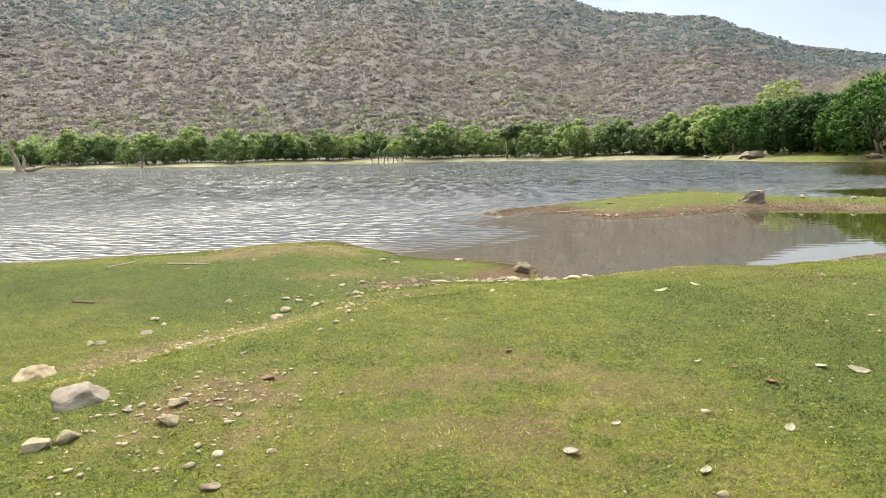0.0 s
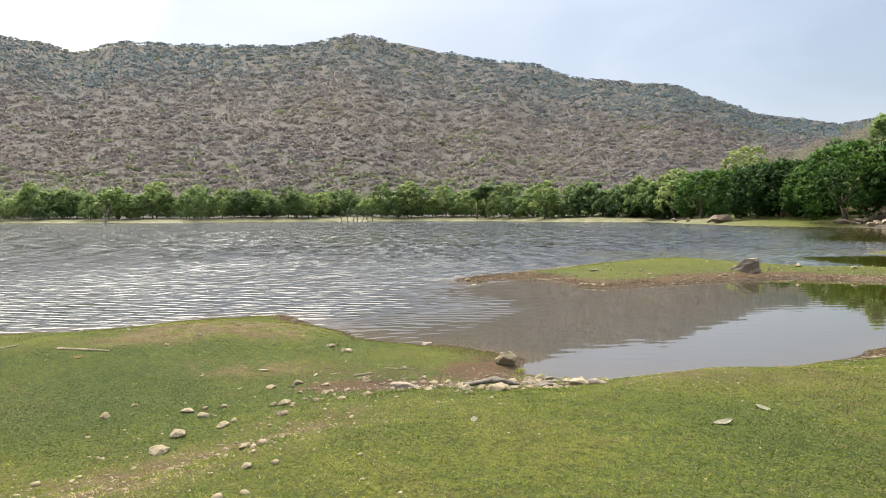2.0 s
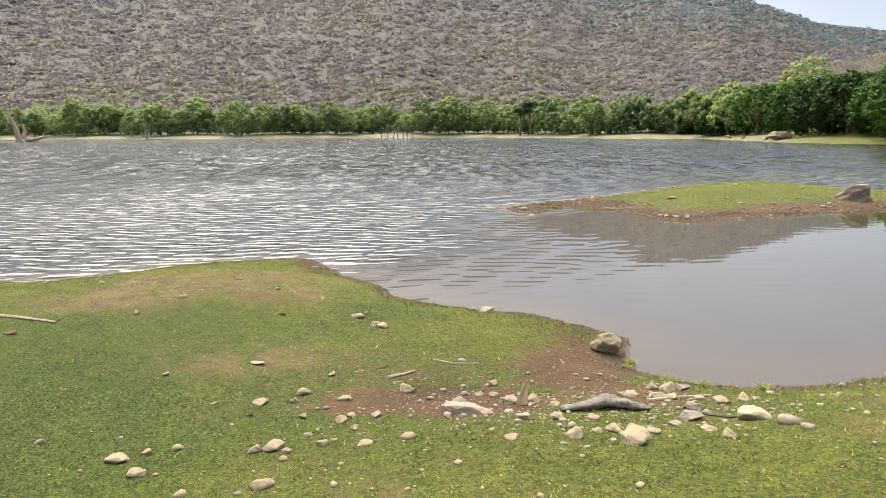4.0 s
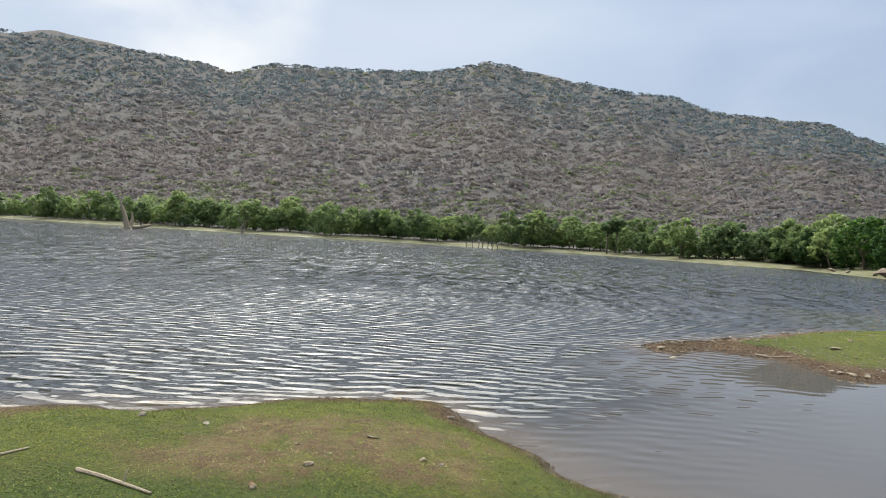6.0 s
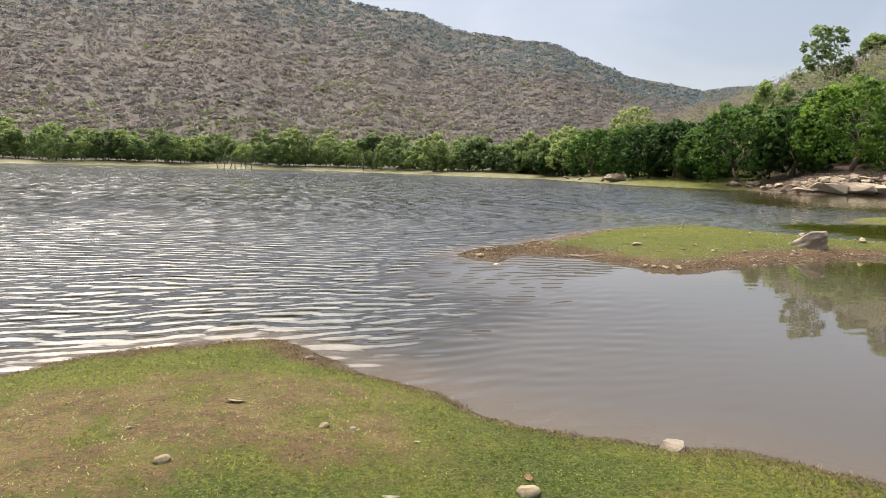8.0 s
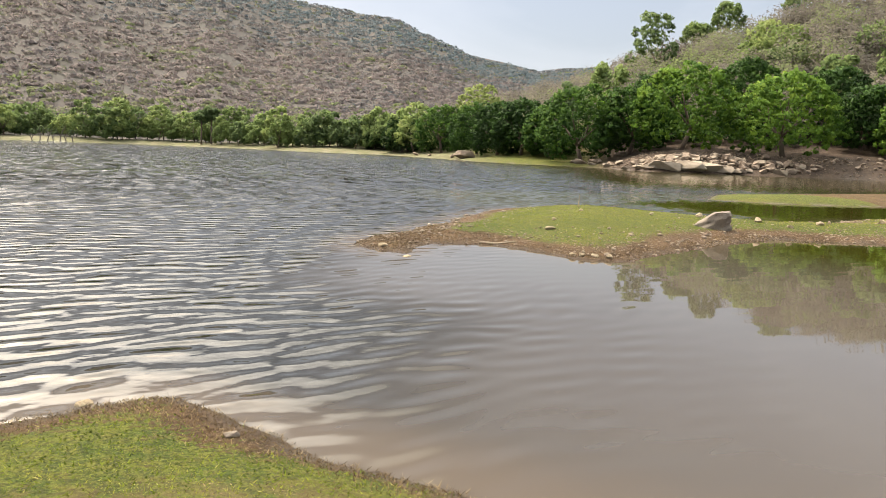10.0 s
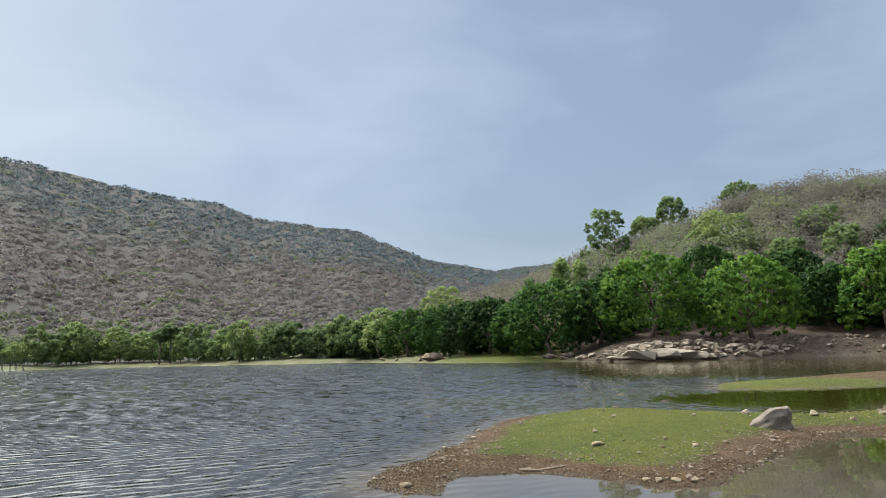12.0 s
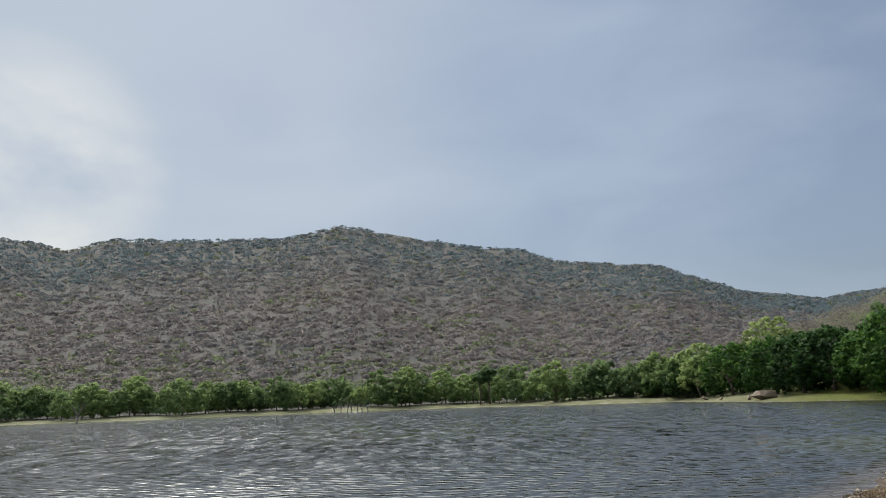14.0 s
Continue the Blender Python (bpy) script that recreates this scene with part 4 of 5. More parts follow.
# ---- rocks and stones ----
def rock_mesh(name, seed, material, flat=0.62, cuts=7, detail=3):
    """A unit-wide broken stone: a ball cut by planes, roughened."""
    rng = np.random.default_rng(seed)
    bm = bmesh.new()
    bmesh.ops.create_icosphere(bm, subdivisions=detail, radius=0.5)
    planes = []
    for _ in range(cuts):
        v = rng.normal(size=3)
        v /= np.linalg.norm(v)
        planes.append((Vector(v), rng.uniform(0.22, 0.40)))
    shift = Vector(rng.uniform(-50, 50, 3))
    for v in bm.verts:
        for nrm, far in planes:
            over = v.co.dot(nrm) - far
            if over > 0:
                v.co -= nrm * over * 0.97
        v.co += v.co.normalized() * (noise.noise(v.co * 3.1 + shift) * 0.09 + noise.noise(v.co * 8 + shift) * 0.04 + noise.noise(v.co * 19 + shift) * 0.015)
        v.co.x *= 1.12
        v.co.z *= flat
    me = bpy.data.meshes.new(name)
    bm.normal_update()
    bm.to_mesh(me)
    bm.free()
    me.polygons.foreach_set("use_smooth", np.ones(len(me.polygons), bool))
    me.materials.append(material)
    return me


def crag_mesh(name, seed, material, flat=0.62, points=15, square=0.5, wear=0.05):
    """A unit-wide angular stone: the hull of a few points, its edges worn round."""
    rng = np.random.default_rng(seed)
    bm = bmesh.new()
    for _ in range(points):
        v = rng.normal(size=3)
        v /= np.linalg.norm(v) * (1 - square) + np.abs(v).max() * square
        v *= rng.uniform(0.85, 1.0)
        bm.verts.new((v[0] * 0.54, v[1] * 0.44, v[2] * 0.5 * flat))
    hull = bmesh.ops.convex_hull(bm, input=bm.verts[:])
    bmesh.ops.delete(bm, geom=list({g for g in hull["geom_interior"] + hull["geom_unused"] if isinstance(g, bmesh.types.BMVert)}), context="VERTS")
    bmesh.ops.dissolve_limit(bm, angle_limit=radians(14), verts=bm.verts[:], edges=bm.edges[:])
    bmesh.ops.bevel(bm, geom=bm.edges[:], offset=wear, segments=2, affect="EDGES", profile=0.6, clamp_overlap=True)
    bmesh.ops.triangulate(bm, faces=bm.faces[:])
    bmesh.ops.subdivide_edges(bm, edges=[e for e in bm.edges if e.calc_length() > 0.16], cuts=1)
    bmesh.ops.triangulate(bm, faces=bm.faces[:])
    shift = Vector(rng.uniform(-50, 50, 3))
    for v in bm.verts:
        v.co += v.co.normalized() * (noise.noise(v.co * 5 + shift) * 0.03 + noise.noise(v.co * 13 + shift) * 0.014)
    me = bpy.data.meshes.new(name)
    bm.normal_update()
    bm.to_mesh(me)
    bm.free()
    me.materials.append(material)
    return me


def lay(name, me, x, y, wide, label, category, group="", turn=0.0, tilt=0.0, sink=0.3, stretch=1.0, lift=0.0):
    """A stone bedded a little into the ground."""
    z = max(float(height(np.array([x]), np.array([y]))[0]), -0.05)
    ob = new(name, me)
    half = (max(v.co.z for v in me.vertices) if me.vertices else 0.3) * wide
    ob.matrix_basis = pose(x, y, z + half * (1 - 2 * sink) + lift, tilt, 0, turn) @ Matrix.Diagonal((wide * stretch, wide, wide, 1))
    return tagged(ob, label, category, group)


PALE = [crag_mesh("stone", 100 + k, ROCK_PALE, 0.60 + 0.08 * (k % 3), 16 + 3 * (k % 3), 0.3, 0.10) if k % 3 == 0 else rock_mesh("stone", 100 + k, ROCK_PALE, 0.60 + 0.08 * (k % 3), 9, 3) for k in range(9)]
GREY = [crag_mesh("stone", 120 + k, ROCK_GREY, 0.55 + 0.08 * (k % 3), 16, 0.3, 0.07) for k in range(5)]
BROWN = [crag_mesh("bank_rock", 140 + k, ROCK_RED, 0.66, 13, 0.6, 0.04) for k in range(6)]
SLAB = [crag_mesh("bank_rock", 160 + k, ROCK_BANK, 0.58, 13, 0.7, 0.04) for k in range(6)]

# x, y, width of the stones on the near swell
MOUND = ((-2.22, 3.83, 0.18), (-2.12, 3.94, 0.14), (-0.91, 3.64, 0.07), (-1.61, 4.11, 0.14), (-1.68, 4.43, 0.15), (-1.96, 4.35, 0.08), (-1.84, 4.26, 0.05),
         (-1.59, 5.66, 0.07), (-2.06, 9.35, 0.19), (-2.01, 10.01, 0.12), (-1.20, 8.23, 0.12), (-1.18, 9.69, 0.14), (-3.39, 8.17, 0.15), (-3.38, 8.66, 0.10),
         (-3.69, 7.70, 0.12), (-3.78, 7.67, 0.11), (-3.79, 6.33, 0.08), (-2.05, 8.82, 0.20), (-1.70, 9.54, 0.16), (-0.97, 7.26, 0.09), (-2.99, 10.02, 0.11),
         (-3.61, 8.96, 0.13), (-1.10, 6.36, 0.07), (-0.87, 6.77, 0.06), (-1.98, 6.07, 0.09))
# stones in the trodden dip behind the inlet
DIP = ((-0.92, 13.39, 0.13), (-1.29, 11.40, 0.12), (-1.31, 11.20, 0.08), (-0.94, 11.26, 0.12), (-0.89, 10.78, 0.10), (-0.84, 10.89, 0.08), (-1.26, 10.31, 0.16),
       (-1.36, 10.28, 0.10), (-1.15, 10.21, 0.08), (-2.09, 10.32, 0.09), (-1.91, 10.39, 0.08), (-2.23, 10.22, 0.15), (-2.86, 10.47, 0.08), (-0.77, 10.59, 0.08),
       (-1.08, 10.52, 0.07), (-0.95, 10.30, 0.10), (-0.66, 10.22, 0.10), (-0.66, 10.87, 0.09), (-1.18, 10.89, 0.08), (-1.56, 11.18, 0.13), (-1.16, 13.71, 0.15),
       (0.22, 11.65, 0.11), (-0.49, 11.47, 0.14), (0.21, 11.37, 0.09), (0.10, 11.39, 0.08), (0.32, 11.19, 0.13), (0.65, 11.05, 0.09), (0.50, 11.19, 0.12))
# stones along the head of the inlet
INLET = ((1.52, 11.65, 0.14), (1.63, 11.59, 0.14), (1.76, 11.59, 0.14), (1.48, 11.34, 0.17), (1.29, 11.39, 0.12), (1.20, 11.38, 0.10), (1.08, 11.29, 0.08),
         (1.58, 11.32, 0.10), (1.52, 10.63, 0.18), (1.02, 10.13, 0.21), (0.94, 9.98, 0.19), (0.62, 10.08, 0.12), (0.36, 10.63, 0.13), (0.60, 10.62, 0.11),
         (0.85, 10.62, 0.10), (1.93, 10.58, 0.24), (1.90, 11.13, 0.16), (2.08, 11.19, 0.12), (1.63, 10.96, 0.15), (0.91, 10.26, 0.13), (0.25, 10.03, 0.10),
         (1.35, 10.45, 0.12), (1.51, 10.32, 0.11), (1.56, 10.11, 0.11), (1.14, 10.22, 0.11), (0.79, 10.22, 0.08))
POINT = ((-0.85, 13.34, 0.17), (-3.27, 14.23, 0.11), (-3.54, 13.63, 0.08), (-2.28, 14.74, 0.08), (-2.09, 14.68, 0.07), (-3.56, 14.82, 0.06), (-3.19, 14.61, 0.05),
         (-2.30, 17.40, 0.12), (-3.22, 18.50, 0.15), (0.32, 14.62, 0.24), (-5.86, 16.0, 0.16))
rng = np.random.default_rng(21)
for group, rows, label in (("stones on the swell", MOUND, "small pale stone half sunk in the dry turf"), ("stones in the dip", DIP, "pale rounded stone lying on brown soil"),
                           ("stones at the inlet", INLET, "pale stone at the muddy head of the inlet"), ("stones on the point", POINT, "pale flat stone in the shore grass")):
    for x, y, wide in rows:
        me = PALE[int(rng.integers(0, 9))] if rng.uniform() < 0.86 else GREY[int(rng.integers(0, 5))]
        lay("stone", me, x, y, wide, label, "stone", group, rng.uniform(0, 360), rng.uniform(-12, 12), 0.36)
lay("boulder", rock_mesh("boulder", 207, ROCK_GREY, 0.80, 9, 4), -2.37, 4.63, 0.35, "grey weathered boulder sunk in the turf", "boulder", turn=35, sink=0.38)
lay("boulder", rock_mesh("boulder", 202, ROCK_PALE, 0.55, 6, 4), -3.69, 6.42, 0.36, "pale rounded boulder in the turf", "boulder", turn=80, sink=0.4)
lay("boulder", rock_mesh("boulder", 211, ROCK_PALE, 0.66, 9, 4), 1.37, 12.88, 0.33, "pale blocky stone on the wet inlet edge", "boulder", turn=20, sink=0.12)


def block_mesh(name, seed, long, deep, tall, material):
    """A long worn block of stone with a slanting end."""
    rng = np.random.default_rng(seed)
    bm = bmesh.new()
    for sx in (-1, -0.3, 0.4, 1):
        for sy in (-1, 1):
            for sz in (0, 1):
                t = tall * (0.75 + 0.25 * (1 - abs(sx))) * (0.7 if sx == 1 else 1)
                bm.verts.new((sx * long / 2 + rng.uniform(-0.02, 0.02) - 0.04 * sz * (sx > 0), sy * deep / 2 * (0.9 - 0.2 * sz) + rng.uniform(-0.01, 0.01), sz * t + rng.uniform(-0.008, 0.008)))
    bmesh.ops.convex_hull(bm, input=bm.verts[:])
    bmesh.ops.dissolve_limit(bm, angle_limit=radians(8), verts=bm.verts[:], edges=bm.edges[:])
    bmesh.ops.bevel(bm, geom=bm.edges[:], offset=0.014, segments=2, affect="EDGES", profile=0.6, clamp_overlap=True)
    for _ in range(3):
        bmesh.ops.triangulate(bm, faces=bm.faces[:])
        bmesh.ops.subdivide_edges(bm, edges=[e for e in bm.edges if e.calc_length() > 0.035], cuts=1)
    bmesh.ops.triangulate(bm, faces=bm.faces[:])
    bm.normal_update()
    for v in bm.verts:
        v.co += v.normal * (0.010 * noise.noise(v.co * 14) + 0.005 * noise.noise(v.co * 40))
    me = bpy.data.meshes.new(name)
    bm.normal_update()
    bm.to_mesh(me)
    bm.free()
    me.materials.append(material)
    return me


slab = new("stone_slab", block_mesh("stone_slab", 204, 0.36, 0.12, 0.085, ROCK_BANK))
slab.matrix_basis = pose(0.0, 10.90, float(height(np.array([0.0]), np.array([10.90]))[0]) - 0.015, 0, 5, -14)
tagged(slab, "long pale stone block lying on the brown soil", "stone")
lay("red_brick_bit", rock_mesh("red_brick_bit", 205, ROCK_RED, 0.5, 8), -1.10, 3.24, 0.09, "small red-brown stone in the grass", "stone", turn=10)


def islet_boulder(x, y, turn):
    """A wedge of rock: a pale slab rising to a blunt head that overhangs a dark hollow."""
    bm = bmesh.new()
    for p in ((-0.60, -0.10, 0.02), (-0.52, 0.26, 0.05), (-0.58, -0.22, 0.16), (-0.40, -0.30, 0.02), (-0.38, 0.20, 0.34), (-0.12, -0.36, 0.05), (-0.16, -0.30, 0.44), (0.02, 0.26, 0.60),
              (0.06, -0.26, 0.60), (0.40, -0.24, 0.64), (0.44, 0.20, 0.64), (0.50, -0.10, 0.50), (0.50, 0.26, 0.10), (0.40, -0.14, 0.02), (0.16, -0.30, 0.06), (-0.40, 0.34, 0.02), (0.30, 0.36, 0.02)):
        bm.verts.new(p)
    bmesh.ops.convex_hull(bm, input=bm.verts[:])
    bmesh.ops.dissolve_limit(bm, angle_limit=radians(10), verts=bm.verts[:], edges=bm.edges[:])
    bmesh.ops.bevel(bm, geom=bm.edges[:], offset=0.035, segments=2, affect="EDGES", profile=0.6, clamp_overlap=True)
    for _ in range(3):
        bmesh.ops.triangulate(bm, faces=bm.faces[:])
        bmesh.ops.subdivide_edges(bm, edges=[e for e in bm.edges if e.calc_length() > 0.07], cuts=1)
    bmesh.ops.triangulate(bm, faces=bm.faces[:])
    bm.normal_update()
    for v in bm.verts:
        layer = noise.noise(Vector((v.co.x * 1.5, v.co.y * 2, v.co.z * 9 - v.co.x * 4)))
        v.co += v.normal * (0.035 * layer + 0.03 * noise.noise(v.co * 4) + 0.012 * noise.noise(v.co * 15))
    hollow = Vector((0.24, -0.40, 0.20))
    for v in bm.verts:
        k = (v.co - hollow).length
        if k < 0.26:
            v.co.y += 0.10 * (1 - (k / 0.26) ** 2)
    me = bpy.data.meshes.new("boulder")
    bm.normal_update()
    bm.to_mesh(me)
    bm.free()
    me.materials.append(ROCK_DARK)
    ob = new("boulder", me)
    ob.matrix_basis = pose(x, y, float(height(np.array([x]), np.array([y]))[0]) - 0.15, 0, 0, turn) @ Matrix.Diagonal((0.92, 0.85, 0.94, 1))
    return tagged(ob, "large grey wedge-shaped boulder with a pale top on the islet", "boulder")


islet_boulder(11.52, 27.35, -46)
ISLET_STONES = ((6.2, 26.9, 0.26), (1.89, 26.30, 0.20), (5.30, 24.35, 0.17), (5.48, 24.2, 0.18), (5.20, 24.51, 0.16), (5.74, 24.05, 0.14), (10.90, 29.05, 0.18), (7.80, 26.03, 0.15),
                (13.67, 27.85, 0.26), (13.95, 26.99, 0.24), (18.48, 27.52, 0.34), (17.55, 26.28, 0.28), (15.20, 27.06, 0.22), (1.95, 25.15, 0.22), (9.12, 29.96, 0.15), (12.5, 28.9, 0.22), (6.9, 27.9, 0.14))
for x, y, wide in ISLET_STONES:
    lay("stone", PALE[int(rng.integers(0, 6))], x, y, wide, "pale stone on the grassy islet", "stone", "stones on the islet", rng.uniform(0, 360))


# bedded pale slabs at the water's edge and the heap of broken rock above them
for az, inland, wide, st in ((38.3, 0.6, 1.8, 1.3), (39.1, 1.2, 2.2, 1.2), (40.2, 0.8, 3.0, 1.6), (41.6, 1.0, 3.6, 1.7), (43.0, 0.9, 3.4, 1.6), (44.3, 0.7, 2.4, 1.3), (45.2, 0.5, 1.6, 1.1), (48.1, 0.6, 1.9, 1.1),
                             (46.0, 0.8, 1.3, 1.0), (37.4, 0.4, 1.2, 1.2)):
    x, y = shore_point(az, inland)
    lay("bank_slab", SLAB[int(rng.integers(0, 5))], x, y, wide, "big pale granite slab at the water's edge", "rock", "pale slabs on the bank", -az + rng.uniform(-12, 12), rng.uniform(-6, 6), 0.30, st)
for k in range(150):
    az = rng.normal(41.6, 2.7) if k < 120 else rng.uniform(45.5, 49.5)
    inland = rng.uniform(0.8, 6.0) if k < 120 else rng.uniform(0.3, 3.0)
    x, y = shore_point(az, inland)
    me = BROWN[int(rng.integers(0, 6))] if rng.uniform() < 0.6 else SLAB[int(rng.integers(0, 5))]
    lay("bank_rock", me, x, y, rng.uniform(0.6, 1.9), "broken brown-grey rock in the heap on the bank", "rock", "rock heap on the bank", rng.uniform(0, 360), rng.uniform(-20, 20), 0.2)
for k in range(95):
    x, y = shore_point(rng.uniform(49.5, 66), rng.uniform(0.5, 8))
    lay("bank_rock", BROWN[int(rng.integers(0, 6))], x, y, rng.uniform(0.3, 1.3), "brown rock scattered on the bare bank", "rock", "rocks on the bare bank", rng.uniform(0, 360))
for az, inland, wide, st in ((25.2, 5.5, 3.4, 1.5), (24.4, 6.0, 1.6, 1.2), (22.6, 7.0, 1.4, 1.2), (21.6, 6.0, 1.7, 1.3), (34.2, 4.5, 2.2, 1.3), (35.0, 4.0, 1.6, 1.2), (33.6, 5.0, 1.4, 1.0), (36.3, 3.5, 1.3, 1.2)):
    x, y = shore_point(az, inland)
    lay("bank_boulder", BROWN[int(rng.integers(0, 6))], x, y, wide, "dark reddish boulder on the grassy bank", "boulder", "boulders on the bank", rng.uniform(0, 360), 0, 0.15, st)


# ---- driftwood, sticks and stakes ----
def stick(name, points, thick, material, label, category="stick", sides=6, lift=None, rest=0.0):
    """A tapering, slightly crooked piece of wood lying through the given points."""
    bm = bmesh.new()
    pts = []
    for x, y in points:
        z = max(float(height(np.array([x]), np.array([y]))[0]), 0.0)
        k = len(pts)
        pts.append(Vector((x + thick * math.sin(7.1 * k + x * 9), y + thick * math.cos(5.3 * k + y * 7), z + thick * 0.6 + rest)))
    n = len(pts) - 1
    for k in range(n):
        limb(bm, pts[k], pts[k + 1], thick * (1 - 0.45 * k / n), thick * (1 - 0.45 * (k + 1) / n), sides)
    if lift:
        k, dx, dy, up = lift
        limb(bm, pts[k], pts[k] + Vector((dx, dy, up)), thick * 0.6, thick * 0.2, sides)
    centre = sum(pts, Vector()) / len(pts)
    bmesh.ops.translate(bm, verts=bm.verts, vec=-centre)
    me = bpy.data.meshes.new(name)
    bm.normal_update()
    bm.to_mesh(me)
    bm.free()
    me.materials.append(material)
    ob = new(name, me)
    ob.location = centre
    return tagged(ob, label, category)


stick("stick", ((-5.22, 13.80), (-4.9, 13.62), (-4.6, 13.50), (-4.30, 13.34)), 0.022, DEADWOOD, "bleached forked stick lying on the grass", lift=(2, 0.02, 0.03, 0.12))
stick("stick", ((-6.30, 13.60), (-6.18, 13.95), (-6.02, 14.28)), 0.018, DEADWOOD, "thin bleached stick lying on the grass")


def gnarled_log(points, thick, label):
    """A twisted, split, weathered piece of wood with a furrowed skin."""
    pts = [Vector((x, y, max(float(height(np.array([x]), np.array([y]))[0]), 0.0) + up)) for x, y, up in points]
    bm = bmesh.new()
    rings, sides, steps = [], 14, 6
    for k in range((len(pts) - 1) * steps + 1):
        i, f = min(k // steps, len(pts) - 2), (k - min(k // steps, len(pts) - 2) * steps) / steps
        c = pts[i].lerp(pts[i + 1], f)
        way = (pts[i + 1] - pts[i]).normalized()
        across = way.cross(Vector((0, 0, 1))).normalized()
        up = across.cross(way)
        u = k / ((len(pts) - 1) * steps)
        size = thick * (0.35 + 0.75 * math.sin(math.pi * (0.12 + 0.8 * u))) * (1 + 0.25 * noise.noise(Vector((k * 0.4, thick * 90, 0))))
        ring = []
        for j in range(sides):
            a = 6.2832 * j / sides + 1.6 * u
            r = size * (1 + 0.35 * noise.noise(Vector((3 * math.cos(a), 3 * math.sin(a), 2.2 * u + thick * 50))) + 0.16 * noise.noise(Vector((9 * math.cos(a), 9 * math.sin(a), 5 * u))))
            ring.append(bm.verts.new(c + across * r * 1.25 * math.cos(a) + up * r * 0.75 * math.sin(a)))
        rings.append(ring)
    for lo, hi in zip(rings, rings[1:]):
        for j in range(sides):
            bm.faces.new((lo[j], lo[(j + 1) % sides], hi[(j + 1) % sides], hi[j]))
    bm.faces.new(rings[0][::-1])
    bm.faces.new(rings[-1])
    centre = sum(pts, Vector()) / len(pts)
    bmesh.ops.translate(bm, verts=bm.verts, vec=-centre)
    me = bpy.data.meshes.new("driftwood")
    bm.normal_update()
    bm.to_mesh(me)
    bm.free()
    me.polygons.foreach_set("use_smooth", np.ones(len(me.polygons), bool))
    me.materials.append(GREYWOOD)
    ob = new("driftwood", me)
    ob.location = centre
    return tagged(ob, label, "driftwood")


gnarled_log(((0.66, 10.86, 0.02), (0.82, 10.90, 0.035), (1.00, 10.95, 0.06), (1.14, 10.92, 0.045), (1.30, 10.90, 0.02)), 0.036, "grey twisted weathered driftwood by the inlet")
gnarled_log(((0.90, 11.02, 0.04), (1.02, 11.04, 0.075), (1.16, 10.99, 0.04), (1.24, 10.93, 0.02)), 0.030, "grey split driftwood root by the inlet")
stick("stick", ((1.37, 11.23), (1.62, 11.33), (1.92, 11.40)), 0.016, DEADWOOD, "pale stick among the inlet stones")
stick("stick", ((1.60, 10.80), (1.75, 10.68), (1.92, 10.58)), 0.014, BARK, "reddish-brown stick among the stones")
stick("stick", ((-0.66, 11.78), (-0.55, 11.85), (-0.42, 11.95)), 0.017, DEADWOOD, "short pale stick on bare soil")


def dry_sheath(x, y, tall):
    """A pale curled leaf sheath standing on end."""
    bm = bmesh.new()
    rows = []
    for i in range(8):
        u = i / 7
        w, z = 0.046 * (1 - u) ** 0.7 + 0.003, tall * u
        rows.append([bm.verts.new((w * math.sin(a) - 0.04 * u * u, 0.7 * w * math.cos(a) + 0.02 * u, z)) for a in (-2.1, -1.3, -0.5, 0.4, 1.2, 2.0)])
    for a, c in zip(rows, rows[1:]):
        for k in range(5):
            bm.faces.new((a[k], a[k + 1], c[k + 1], c[k]))
    bmesh.ops.solidify(bm, geom=bm.faces[:], thickness=0.003)
    me = bpy.data.meshes.new("leaf_sheath")
    bm.normal_update()
    bm.to_mesh(me)
    bm.free()
    me.materials.append(SHEATH)
    ob = new("leaf_sheath", me)
    ob.matrix_basis = pose(x, y, float(height(np.array([x]), np.array([y]))[0]) - 0.01, 0, 0, 200)
    return tagged(ob, "pale curled dry leaf sheath standing in the soil", "leaf")


dry_sheath(0.41, 11.13, 0.20)
stick("stick", ((4.2, 26.62), (4.5, 26.42), (4.9, 26.2)), 0.03, DEADWOOD, "pale stick on the islet shore")
stick("stick", ((-5.26, 10.25), (-5.1, 10.16), (-4.93, 10.10)), 0.022, BARK, "dark bit of wood lying in the meadow", lift=(1, 0.05, 0.05, 0.05))
stick("stick", ((-0.28, 12.3), (-0.1, 12.2), (0.12, 12.22)), 0.010, DEADWOOD, "thin twig on the bare soil")
# a small upright figure, taken for a bird, built as a stake
stick("stake", ((10.2, 31.6), (10.22, 31.6)), 0.035, DEADWOOD, "short grey stake in place of a bird on the islet crest", "stake", lift=(0, 0.02, 0.0, 0.36))
for k in range(26):
    x, y, a, s = rng.uniform(-1.2, 2.2), rng.uniform(10.4, 12.6), rng.uniform(0, 6.28), rng.uniform(0.05, 0.14)
    if outline_distance(np.array([x]), np.array([y]))[0] > 0.15:
        tagged(stick("twig", ((x, y), (x + s * math.cos(a), y + s * math.sin(a))), 0.006, DEADWOOD if k % 3 else BARK, "small dry twig on the soil", "twig", 5), group="twigs by the inlet")


